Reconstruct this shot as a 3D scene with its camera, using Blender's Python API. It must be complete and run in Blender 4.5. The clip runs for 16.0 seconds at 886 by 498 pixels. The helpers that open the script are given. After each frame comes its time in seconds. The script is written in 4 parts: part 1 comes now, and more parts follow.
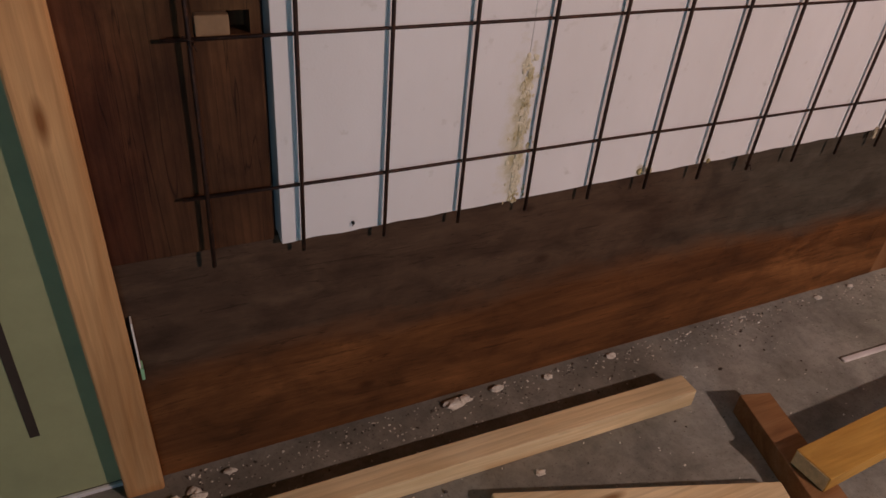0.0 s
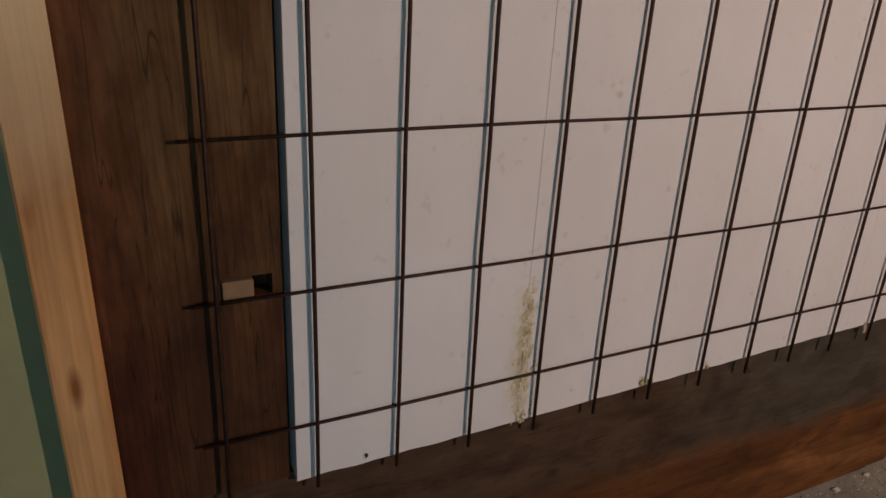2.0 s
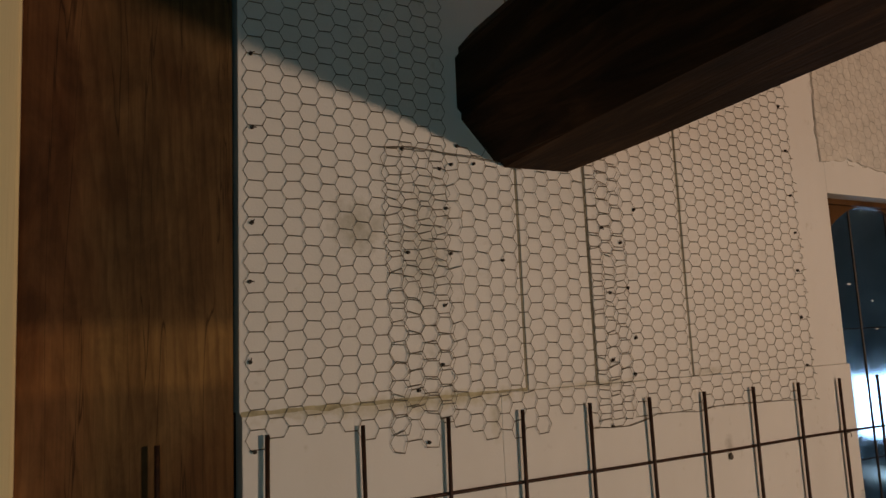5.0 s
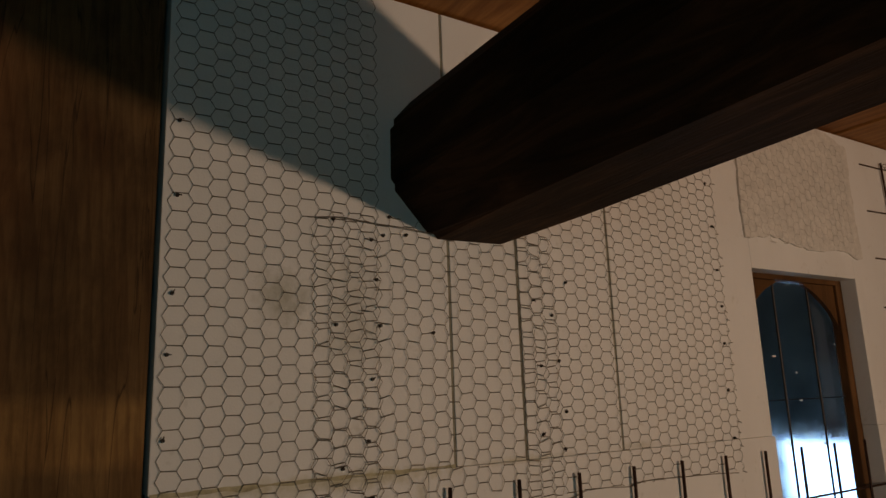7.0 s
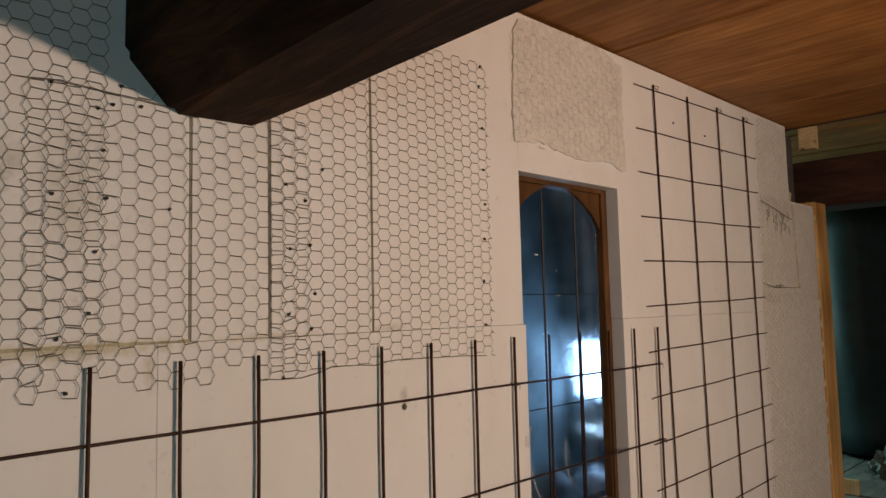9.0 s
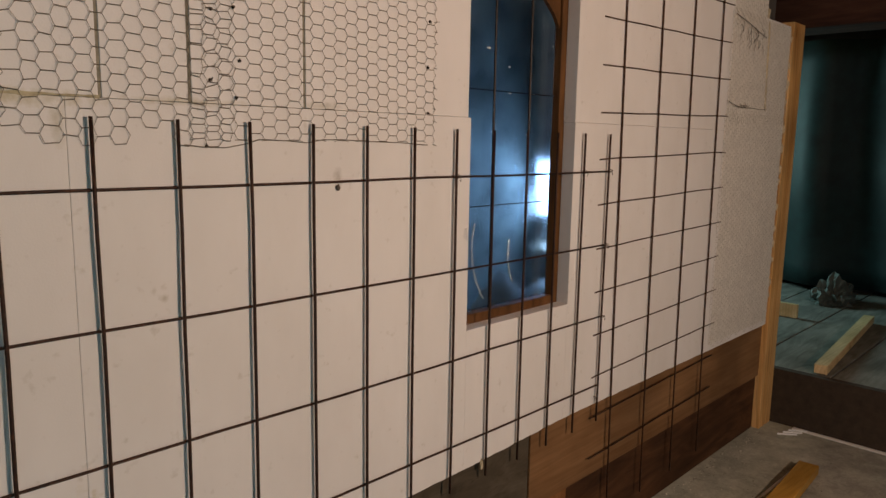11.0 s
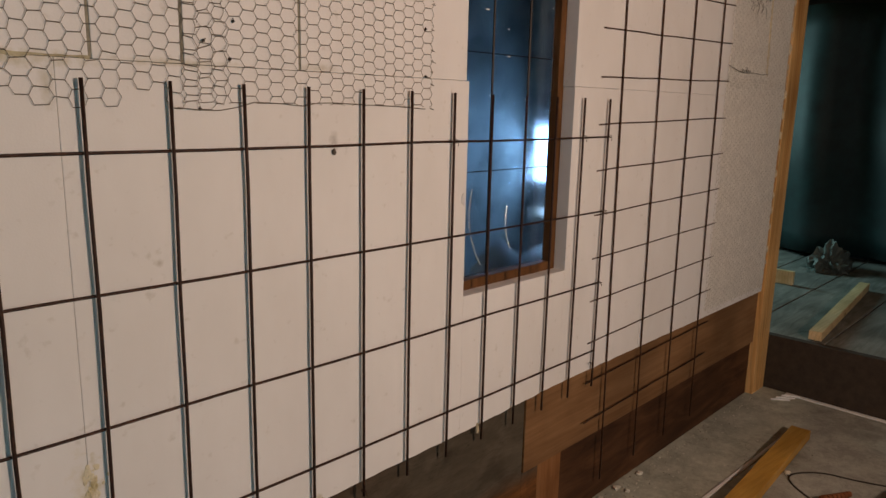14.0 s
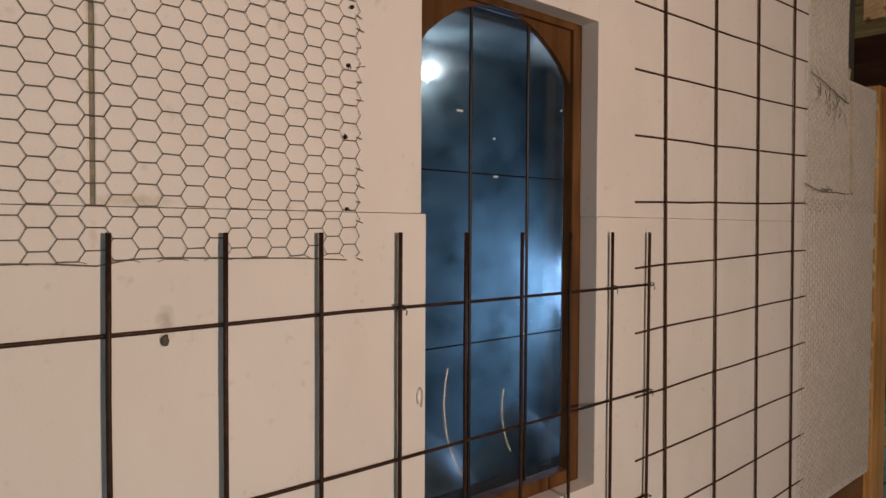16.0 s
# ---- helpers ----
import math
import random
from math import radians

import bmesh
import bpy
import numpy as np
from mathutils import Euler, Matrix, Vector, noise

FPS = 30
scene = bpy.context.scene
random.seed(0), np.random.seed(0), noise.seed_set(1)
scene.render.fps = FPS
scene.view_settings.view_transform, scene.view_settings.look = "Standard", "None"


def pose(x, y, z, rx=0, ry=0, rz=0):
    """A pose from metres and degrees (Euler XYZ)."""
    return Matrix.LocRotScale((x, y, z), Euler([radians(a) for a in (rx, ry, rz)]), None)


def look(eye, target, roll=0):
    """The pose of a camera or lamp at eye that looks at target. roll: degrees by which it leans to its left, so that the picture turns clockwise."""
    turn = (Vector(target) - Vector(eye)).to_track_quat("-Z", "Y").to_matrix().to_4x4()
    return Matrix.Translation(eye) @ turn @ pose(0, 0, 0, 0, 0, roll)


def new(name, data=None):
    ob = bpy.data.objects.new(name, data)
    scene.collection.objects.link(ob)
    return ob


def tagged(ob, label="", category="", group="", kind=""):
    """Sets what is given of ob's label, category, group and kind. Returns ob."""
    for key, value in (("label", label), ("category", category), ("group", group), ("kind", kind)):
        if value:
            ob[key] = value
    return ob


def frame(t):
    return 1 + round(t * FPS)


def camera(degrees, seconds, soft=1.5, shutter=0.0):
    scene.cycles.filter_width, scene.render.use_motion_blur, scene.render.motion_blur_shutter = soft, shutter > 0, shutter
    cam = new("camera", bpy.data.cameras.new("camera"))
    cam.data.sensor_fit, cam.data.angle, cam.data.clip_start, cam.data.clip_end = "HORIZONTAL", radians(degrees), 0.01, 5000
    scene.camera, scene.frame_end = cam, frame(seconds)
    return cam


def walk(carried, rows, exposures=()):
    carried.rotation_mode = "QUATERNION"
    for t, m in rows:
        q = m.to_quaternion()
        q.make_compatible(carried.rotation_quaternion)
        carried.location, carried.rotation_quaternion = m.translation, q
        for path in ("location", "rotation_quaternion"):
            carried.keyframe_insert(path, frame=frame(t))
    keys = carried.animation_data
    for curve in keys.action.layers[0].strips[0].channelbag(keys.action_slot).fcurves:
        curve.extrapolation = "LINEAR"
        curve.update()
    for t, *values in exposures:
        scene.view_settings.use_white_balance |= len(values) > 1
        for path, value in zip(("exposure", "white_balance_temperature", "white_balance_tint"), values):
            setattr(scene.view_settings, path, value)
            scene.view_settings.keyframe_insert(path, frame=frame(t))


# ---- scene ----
cam = camera(64.1, 16.0)
PATH = [
    (0, (-0.263, -1.002, 1.227), (0.519, 0.457, 0.104), 5.6),
    (0.5, (-0.272, -1.005, 1.235), (0.511, 0.49, 0.162), 5.3),
    (1, (-0.283, -1.005, 1.271), (0.497, 0.543, 0.273), 4.5),
    (1.5, (-0.284, -0.99, 1.295), (0.532, 0.617, 0.428), 3.7),
    (2, (-0.279, -0.992, 1.368), (0.563, 0.671, 0.643), 2.9),
    (2.5, (-0.27, -0.968, 1.44), (0.613, 0.722, 0.837), 2.5),
    (3, (-0.274, -0.978, 1.462), (0.628, 0.744, 0.992), 1.8),
    (3.5, (-0.271, -0.983, 1.483), (0.651, 0.766, 1.176), 0.9),
    (4, (-0.268, -1.013, 1.558), (0.659, 0.755, 1.435), 0.1),
    (4.5, (-0.267, -1.053, 1.607), (0.666, 0.711, 1.743), -1.6),
    (7, (-0.24, -1.07, 1.667), (0.822, 0.574, 2.076), -2.0),
    (7.5, (-0.185, -1.111, 1.627), (1.034, 0.442, 1.946), -1.6),
    (8, (-0.145, -1.146, 1.612), (1.197, 0.314, 1.871), -0.6),
    (10.5, (-0.023, -1.264, 1.527), (1.407, 0.13, 1.418), 0.3),
    (11, (-0.003, -1.263, 1.484), (1.418, 0.111, 1.181), 1.0),
    (11.5, (0.004, -1.249, 1.426), (1.402, 0.09, 0.922), 2.2),
    (12, (0.01, -1.238, 1.394), (1.385, 0.077, 0.777), 2.5),
    (12.5, (0.012, -1.242, 1.401), (1.37, 0.064, 0.729), 2.5),
    (13, (0.011, -1.245, 1.395), (1.368, 0.063, 0.726), 2.1),
    (13.5, (0.015, -1.24, 1.4), (1.406, 0.08, 0.834), 1.9),
    (14, (0.005, -1.257, 1.483), (1.42, 0.099, 1.084), 1.3),
    (14.5, (0.022, -1.271, 1.522), (1.419, 0.136, 1.263), 0.9),
    (15, (0.136, -1.24, 1.51), (1.528, 0.185, 1.336), 0.8),
    (15.5, (0.37, -1.038, 1.507), (1.768, 0.388, 1.404), 0.4),
    (16, (0.626, -0.895, 1.522), (1.974, 0.581, 1.462), 0.3),
]
EXPOSURES = [
    (0.0, 0.19, 5900, 24), (1.0, 0.18, 5760, 22), (2.0, -0.04, 5900, 16), (2.5, -0.15, 6480, 12), (3.5, -0.14, 6550, 10), (4.5, -0.35, 6950, 10), (7.0, -0.95, 7250, 10),
    (8.0, -0.13, 6600, 10), (10.5, 0.09, 6480, 11), (11.5, 0.10, 6380, 12), (12.5, 0.16, 6200, 17), (14.5, 0.12, 6350, 11), (16.0, 0.15, 6350, 11),
]
walk(cam, [(t, look(eye, target, roll)) for t, eye, target, roll in PATH], EXPOSURES)

# ---- world and lights ----
world = bpy.data.worlds.new("world")
scene.world = world
world.use_nodes = True
nt = world.node_tree
sky = nt.nodes.new("ShaderNodeTexSky")
sky.sky_type, sky.sun_disc = "NISHITA", False
sky.sun_elevation, sky.sun_rotation = radians(25), radians(200)
nt.links.new(sky.outputs[0], nt.nodes["Background"].inputs[0])
nt.nodes["Background"].inputs[1].default_value = 0.10


def lamp(name, kind, m, power, colour, size):
    data = bpy.data.lights.new(name, kind)
    data.energy, data.color = power, colour
    if kind == "AREA":
        data.shape, data.size, data.size_y = "RECTANGLE", size[0], size[1]
    else:
        data.shadow_soft_size = size
    ob = new(name, data)
    ob.matrix_world = m
    return ob


flood = lamp("work_light", "SPOT", look((1.43, -2.48, 1.72), (1.50, 0.0, 1.30)), 124, (1.0, 0.71, 0.52), 0.040)
flood.data.spot_size, flood.data.spot_blend = radians(126), 0.35
lamp("daylight_back", "AREA", look((-1.45, -5.38, 1.5), (-0.6, 0, 1.4)), 22, (0.22, 0.70, 0.90), (1.5, 1.1))
lamp("daylight_porch", "AREA", look((3.60, 1.14, 1.20), (2.2, 1.25, 1.15)), 4.6, (0.34, 0.60, 1.0), (0.55, 0.33))
lamp("daylight_far_room", "AREA", look((5.3, 2.57, 1.5), (5.0, 0.0, 0.6)), 36.0, (0.52, 0.90, 0.88), (0.8, 0.9))

# ---- materials ----


def material(name, rough=0.7, metal=0.0):
    m = bpy.data.materials.new(name)
    m.use_nodes = True
    b = m.node_tree.nodes["Principled BSDF"]
    b.inputs["Roughness"].default_value, b.inputs["Metallic"].default_value = rough, metal
    return m, m.node_tree, b


def node(t, kind, **values):
    n = t.nodes.new(kind)
    for key, value in values.items():
        n.inputs[key].default_value = value
    return n


def ramp(t, source, stops):
    r = t.nodes.new("ShaderNodeValToRGB")
    e = r.color_ramp.elements
    while len(e) < len(stops):
        e.new(0.5)
    for k, (at, c) in enumerate(stops):
        e[k].position, e[k].color = at, (*c, 1) if len(c) == 3 else c
    t.links.new(source, r.inputs[0])
    return r.outputs[0]


def coords(t, stretch=(1, 1, 1), turn=(0, 0, 0)):
    g = t.nodes.new("ShaderNodeNewGeometry")
    mp = t.nodes.new("ShaderNodeMapping")
    mp.inputs["Scale"].default_value = stretch
    mp.inputs["Rotation"].default_value = turn
    t.links.new(g.outputs["Position"], mp.inputs[0])
    return mp.outputs[0]


def noise_tex(t, where, scale, detail=6, rough=0.6, distort=0.0):
    n = node(t, "ShaderNodeTexNoise", Scale=scale, Detail=detail, Roughness=rough, Distortion=distort)
    t.links.new(where, n.inputs["Vector"])
    return n.outputs["Fac"]


def mixed(t, a, b, fac, how="MIX"):
    m = t.nodes.new("ShaderNodeMix")
    m.data_type, m.blend_type = "RGBA", how
    if isinstance(fac, float):
        m.inputs[0].default_value = fac
    else:
        t.links.new(fac, m.inputs[0])
    for s, k in ((a, 6), (b, 7)):
        if isinstance(s, tuple):
            m.inputs[k].default_value = (*s, 1)
        else:
            t.links.new(s, m.inputs[k])
    return m.outputs[2]


def bumped(t, b, height, strength, distance=0.002):
    n = node(t, "ShaderNodeBump", Strength=strength, Distance=distance)
    t.links.new(height, n.inputs["Height"])
    t.links.new(n.outputs[0], b.inputs["Normal"])


def wood(name, dark, mid, light, axis="x", grain=1.0, rough=0.75, stain=None, vary=0.0, relief=0.5, along=1.6, knots=False, rings=None):
    """Wood with its grain along an axis, broad colour drift and fine fibres."""
    m, t, b = material(name, rough)
    b.inputs["Specular IOR Level"].default_value = 0.22
    s = {"x": (along, 9, 9), "y": (9, along, 9), "z": (9, 9, along)}[axis]
    f = {"x": (5, 160, 160), "y": (160, 5, 160), "z": (160, 160, 5)}[axis]
    broad = noise_tex(t, coords(t, s), 1.6 * grain, 5, 0.6, 1.2)
    fine = noise_tex(t, coords(t, f), 1.0, 4, 0.6)
    patch = noise_tex(t, coords(t), 2.3, 3, 0.5)
    c = ramp(t, broad, [(0.30, dark), (0.5, mid), (0.70, light)])
    c = mixed(t, c, ramp(t, fine, [(0.35, (0.87, 0.85, 0.83)), (0.6, (1, 1, 1))]), 1.0, "MULTIPLY")
    c = mixed(t, c, ramp(t, patch, [(0.35, (0.7, 0.7, 0.7)), (0.65, (1.1, 1.1, 1.1))]), 1.0, "MULTIPLY")
    if rings:
        (p, q, tilt, gap, depth) = rings
        place = {"x": (0, -p, -q), "y": (-p, 0, -q), "z": (-p, -q, 0)}[axis]
        lean = {"x": (0, radians(tilt), radians(tilt * 0.6)), "y": (radians(tilt), 0, radians(tilt * 0.6)), "z": (radians(tilt), radians(tilt * 0.5), 0)}[axis]
        mp = t.nodes.new("ShaderNodeMapping")
        mp.inputs["Location"].default_value, mp.inputs["Rotation"].default_value = place, lean
        t.links.new(t.nodes.new("ShaderNodeNewGeometry").outputs["Position"], mp.inputs[0])
        w = node(t, "ShaderNodeTexWave", Scale=0.314 / gap, Distortion=2.2, Detail=3.0)
        w.inputs["Detail Scale"].default_value, w.inputs["Detail Roughness"].default_value = 0.35, 0.6
        w.wave_type, w.rings_direction, w.wave_profile = "RINGS", axis.upper(), "SAW"
        t.links.new(mp.outputs[0], w.inputs["Vector"])
        late = tuple(1 - depth * v for v in (0.85, 1.0, 1.1))
        c = mixed(t, c, ramp(t, w.outputs["Fac"], [(0.0, (1.06, 1.06, 1.06)), (0.55, (1, 1, 1)), (0.86, late), (1.0, (1, 1, 1))]), 1.0, "MULTIPLY")
    if knots:
        k = node(t, "ShaderNodeTexVoronoi", Scale=1.0)
        t.links.new(coords(t, {"x": (3.2, 11, 11), "y": (11, 3.2, 11), "z": (11, 11, 3.2)}[axis]), k.inputs["Vector"])
        c = mixed(t, c, ramp(t, k.outputs["Distance"], [(0.05, (0.42, 0.30, 0.20)), (0.14, (1, 1, 1))]), 1.0, "MULTIPLY")
    if stain:
        where = noise_tex(t, coords(t, s), 0.9, 6, 0.65, 0.6)
        c = mixed(t, c, stain, ramp(t, where, [(0.48, (0, 0, 0)), (0.62, (1, 1, 1))]))
    if vary:
        info = t.nodes.new("ShaderNodeObjectInfo")
        c = mixed(t, c, ramp(t, info.outputs["Random"], [(0, (1 - vary,) * 3), (1, (1 + vary,) * 3)]), 1.0, "MULTIPLY")
    t.links.new(c, b.inputs["Base Color"])
    bumped(t, b, fine, relief, 0.0015)
    return m


def plain(name, colour, rough=0.7, metal=0.0, scale=30.0, amount=0.25, relief=0.2):
    m, t, b = material(name, rough, metal)
    n = noise_tex(t, coords(t), scale, 6, 0.65)
    n2 = noise_tex(t, coords(t), scale / 9, 4, 0.6)
    lo, hi = tuple(v * (1 - amount) for v in colour), tuple(min(1, v * (1 + amount)) for v in colour)
    c = mixed(t, ramp(t, n, [(0.3, lo), (0.7, hi)]), ramp(t, n2, [(0.3, (1 - amount / 2,) * 3), (0.7, (1, 1, 1))]), 1.0, "MULTIPLY")
    t.links.new(c, b.inputs["Base Color"])
    bumped(t, b, n, relief, 0.001)
    return m


def eps_material():
    """White polystyrene: fine beads, faint smudges, slight yellowing."""
    m, t, b = material("polystyrene", 0.75)
    smudge = noise_tex(t, coords(t, (1, 1, 0.5)), 3.0, 5, 0.6)
    spots = noise_tex(t, coords(t), 38.0, 3, 0.5)
    beads = node(t, "ShaderNodeTexVoronoi", Scale=260.0)
    t.links.new(coords(t), beads.inputs["Vector"])
    c = ramp(t, smudge, [(0.3, (0.76, 0.745, 0.725)), (0.6, (0.83, 0.82, 0.81))])
    c = mixed(t, c, ramp(t, spots, [(0.22, (0.86, 0.85, 0.82)), (0.34, (1, 1, 1))]), 1.0, "MULTIPLY")
    g = t.nodes.new("ShaderNodeNewGeometry")
    smudges = (
        ((0.155, 0.013, 1.835), (1, 1, 1), 0.062, (0.44, 0.43, 0.36)), ((0.27, 0.013, 1.80), (1, 1, 0.5), 0.08, (0.66, 0.645, 0.60)), ((0.975, 0.013, 1.40), (1, 1, 0.6), 0.016, (0.5, 0.48, 0.45)),
        ((0.408, 0.013, 0.67), (1, 1, 0.17), 0.036, (0.66, 0.61, 0.42)), ((0.416, 0.013, 0.685), (1, 1, 0.125), 0.0235, (0.40, 0.34, 0.13)), ((0.745, 0.013, 0.548), (0.8, 1, 1), 0.022, (0.55, 0.50, 0.36)),
        ((0.24, 0.013, 1.541), (0.07, 1, 1), 0.021, (0.52, 0.47, 0.30)), ((0.62, 0.013, 1.547), (0.07, 1, 1), 0.011, (0.56, 0.52, 0.40)), ((0.07, 0.013, 1.541), (0.12, 1, 1), 0.012, (0.55, 0.51, 0.38)), ((0.94, 0.013, 1.553), (0.2, 1, 1), 0.013, (0.55, 0.52, 0.44)),
        ((0.40, 0.013, 1.50), (1, 1, 0.35), 0.018, (0.60, 0.57, 0.48)), ((0.568, 0.013, 1.182), (1, 1, 1), 0.010, (0.55, 0.52, 0.46)), ((0.888, 0.013, 1.95), (1, 1, 0.018), 0.0085, (0.46, 0.43, 0.32)), ((0.632, 0.013, 1.95), (1, 1, 0.012), 0.0065, (0.50, 0.48, 0.40)), ((0.74, 0.013, 0.552), (0.7, 1, 1), 0.016, (0.42, 0.37, 0.22)), ((0.92, 0.013, 0.556), (0.9, 1, 1), 0.012, (0.48, 0.43, 0.28)),
    )
    for place, stretch, size, tone in smudges:
        scaled = t.nodes.new("ShaderNodeVectorMath")
        scaled.operation = "MULTIPLY"
        t.links.new(g.outputs["Position"], scaled.inputs[0])
        scaled.inputs[1].default_value = stretch
        d = t.nodes.new("ShaderNodeVectorMath")
        d.operation = "DISTANCE"
        t.links.new(scaled.outputs[0], d.inputs[0])
        d.inputs[1].default_value = [p * q for p, q in zip(place, stretch)]
        wob = t.nodes.new("ShaderNodeMath")
        wob.operation = "MULTIPLY_ADD"
        t.links.new(noise_tex(t, coords(t), 42.0, 5, 0.65), wob.inputs[0])
        wob.inputs[1].default_value = size * 1.7
        t.links.new(d.outputs["Value"], wob.inputs[2])
        r = t.nodes.new("ShaderNodeMapRange")
        r.inputs["From Min"].default_value, r.inputs["From Max"].default_value = size * 0.85, size * 1.75
        r.inputs["To Min"].default_value, r.inputs["To Max"].default_value = 0.85, 0.0
        t.links.new(wob.outputs[0], r.inputs["Value"])
        c = mixed(t, c, tone, r.outputs[0])
    t.links.new(c, b.inputs["Base Color"])
    bumped(t, b, beads.outputs["Distance"], 0.12, 0.0008)
    return m


def masked(t, axis, lo, hi, wobble, scale=4.0):
    """0 below lo, 1 above hi along an axis, with an uneven border."""
    g = t.nodes.new("ShaderNodeNewGeometry")
    sep = t.nodes.new("ShaderNodeSeparateXYZ")
    t.links.new(g.outputs["Position"], sep.inputs[0])
    n = noise_tex(t, coords(t, (1, 1, 2)), scale, 6, 0.65)
    add = t.nodes.new("ShaderNodeMath")
    add.operation = "MULTIPLY_ADD"
    t.links.new(n, add.inputs[0])
    add.inputs[1].default_value = wobble
    t.links.new(sep.outputs[axis], add.inputs[2])
    r = t.nodes.new("ShaderNodeMapRange")
    r.inputs["From Min"].default_value, r.inputs["From Max"].default_value = lo + wobble / 2, hi + wobble / 2
    t.links.new(add.outputs[0], r.inputs["Value"])
    return r.outputs[0]


def concrete():
    m, t, b = material("dusty_concrete", 0.9)
    a = noise_tex(t, coords(t), 3.0, 6, 0.6)
    f = noise_tex(t, coords(t), 45.0, 6, 0.7)
    g = noise_tex(t, coords(t), 9.0, 5, 0.7, 0.5)
    c = ramp(t, a, [(0.3, (0.295, 0.300, 0.262)), (0.5, (0.388, 0.395, 0.352)), (0.72, (0.51, 0.52, 0.47))])
    c = mixed(t, c, ramp(t, f, [(0.3, (0.82, 0.82, 0.82)), (0.65, (1.06, 1.06, 1.06))]), 1.0, "MULTIPLY")
    c = mixed(t, c, ramp(t, g, [(0.35, (0.7, 0.7, 0.7)), (0.6, (1, 1, 1))]), 1.0, "MULTIPLY")
    # base darker towards low x, paler beside the wall at high x
    darker_end = mixed(t, c, (0.64, 0.62, 0.60), 1.0, "MULTIPLY")
    c = mixed(t, darker_end, c, masked(t, 0, 0.55, 1.5, 0.7, 3.0))
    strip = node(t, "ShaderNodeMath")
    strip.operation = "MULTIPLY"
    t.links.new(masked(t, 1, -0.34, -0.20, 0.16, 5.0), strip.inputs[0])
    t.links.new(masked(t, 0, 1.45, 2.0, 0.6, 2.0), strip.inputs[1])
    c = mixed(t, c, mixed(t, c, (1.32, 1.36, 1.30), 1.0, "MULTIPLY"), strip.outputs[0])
    dust = noise_tex(t, coords(t), 150.0, 3, 0.6)
    c = mixed(t, c, ramp(t, dust, [(0.30, (0.62, 0.60, 0.57)), (0.42, (1, 1, 1)), (0.68, (1, 1, 1)), (0.76, (1.7, 1.7, 1.65))]), 1.0, "MULTIPLY")
    t.links.new(c, b.inputs["Base Color"])
    bumped(t, b, f, 0.5, 0.003)
    return m


def rusty(name, tones):
    m, t, b = material(name, 0.6, 0.35)
    n = noise_tex(t, coords(t), 70.0, 5, 0.7)
    c = ramp(t, n, list(zip((0.3, 0.55, 0.75), tones)))
    t.links.new(c, b.inputs["Base Color"])
    bumped(t, b, n, 0.4, 0.0006)
    return m


def glass_material():
    m, t, b = material("window_glass", 0.03)
    b.inputs["Base Color"].default_value = (0.9, 0.95, 1, 1)
    b.inputs["Transmission Weight"].default_value = 1.0
    b.inputs["IOR"].default_value = 1.45
    n = noise_tex(t, coords(t), 14.0, 5, 0.6)
    r = ramp(t, n, [(0.35, (0.06, 0.06, 0.06)), (0.75, (0.15, 0.15, 0.15))])
    t.links.new(r, b.inputs["Roughness"])
    return m


def glow(name, colour, power):
    m, t, b = material(name)
    b.inputs["Base Color"].default_value = (0, 0, 0, 1)
    b.inputs["Emission Color"].default_value = (*colour, 1)
    b.inputs["Emission Strength"].default_value = power
    return m


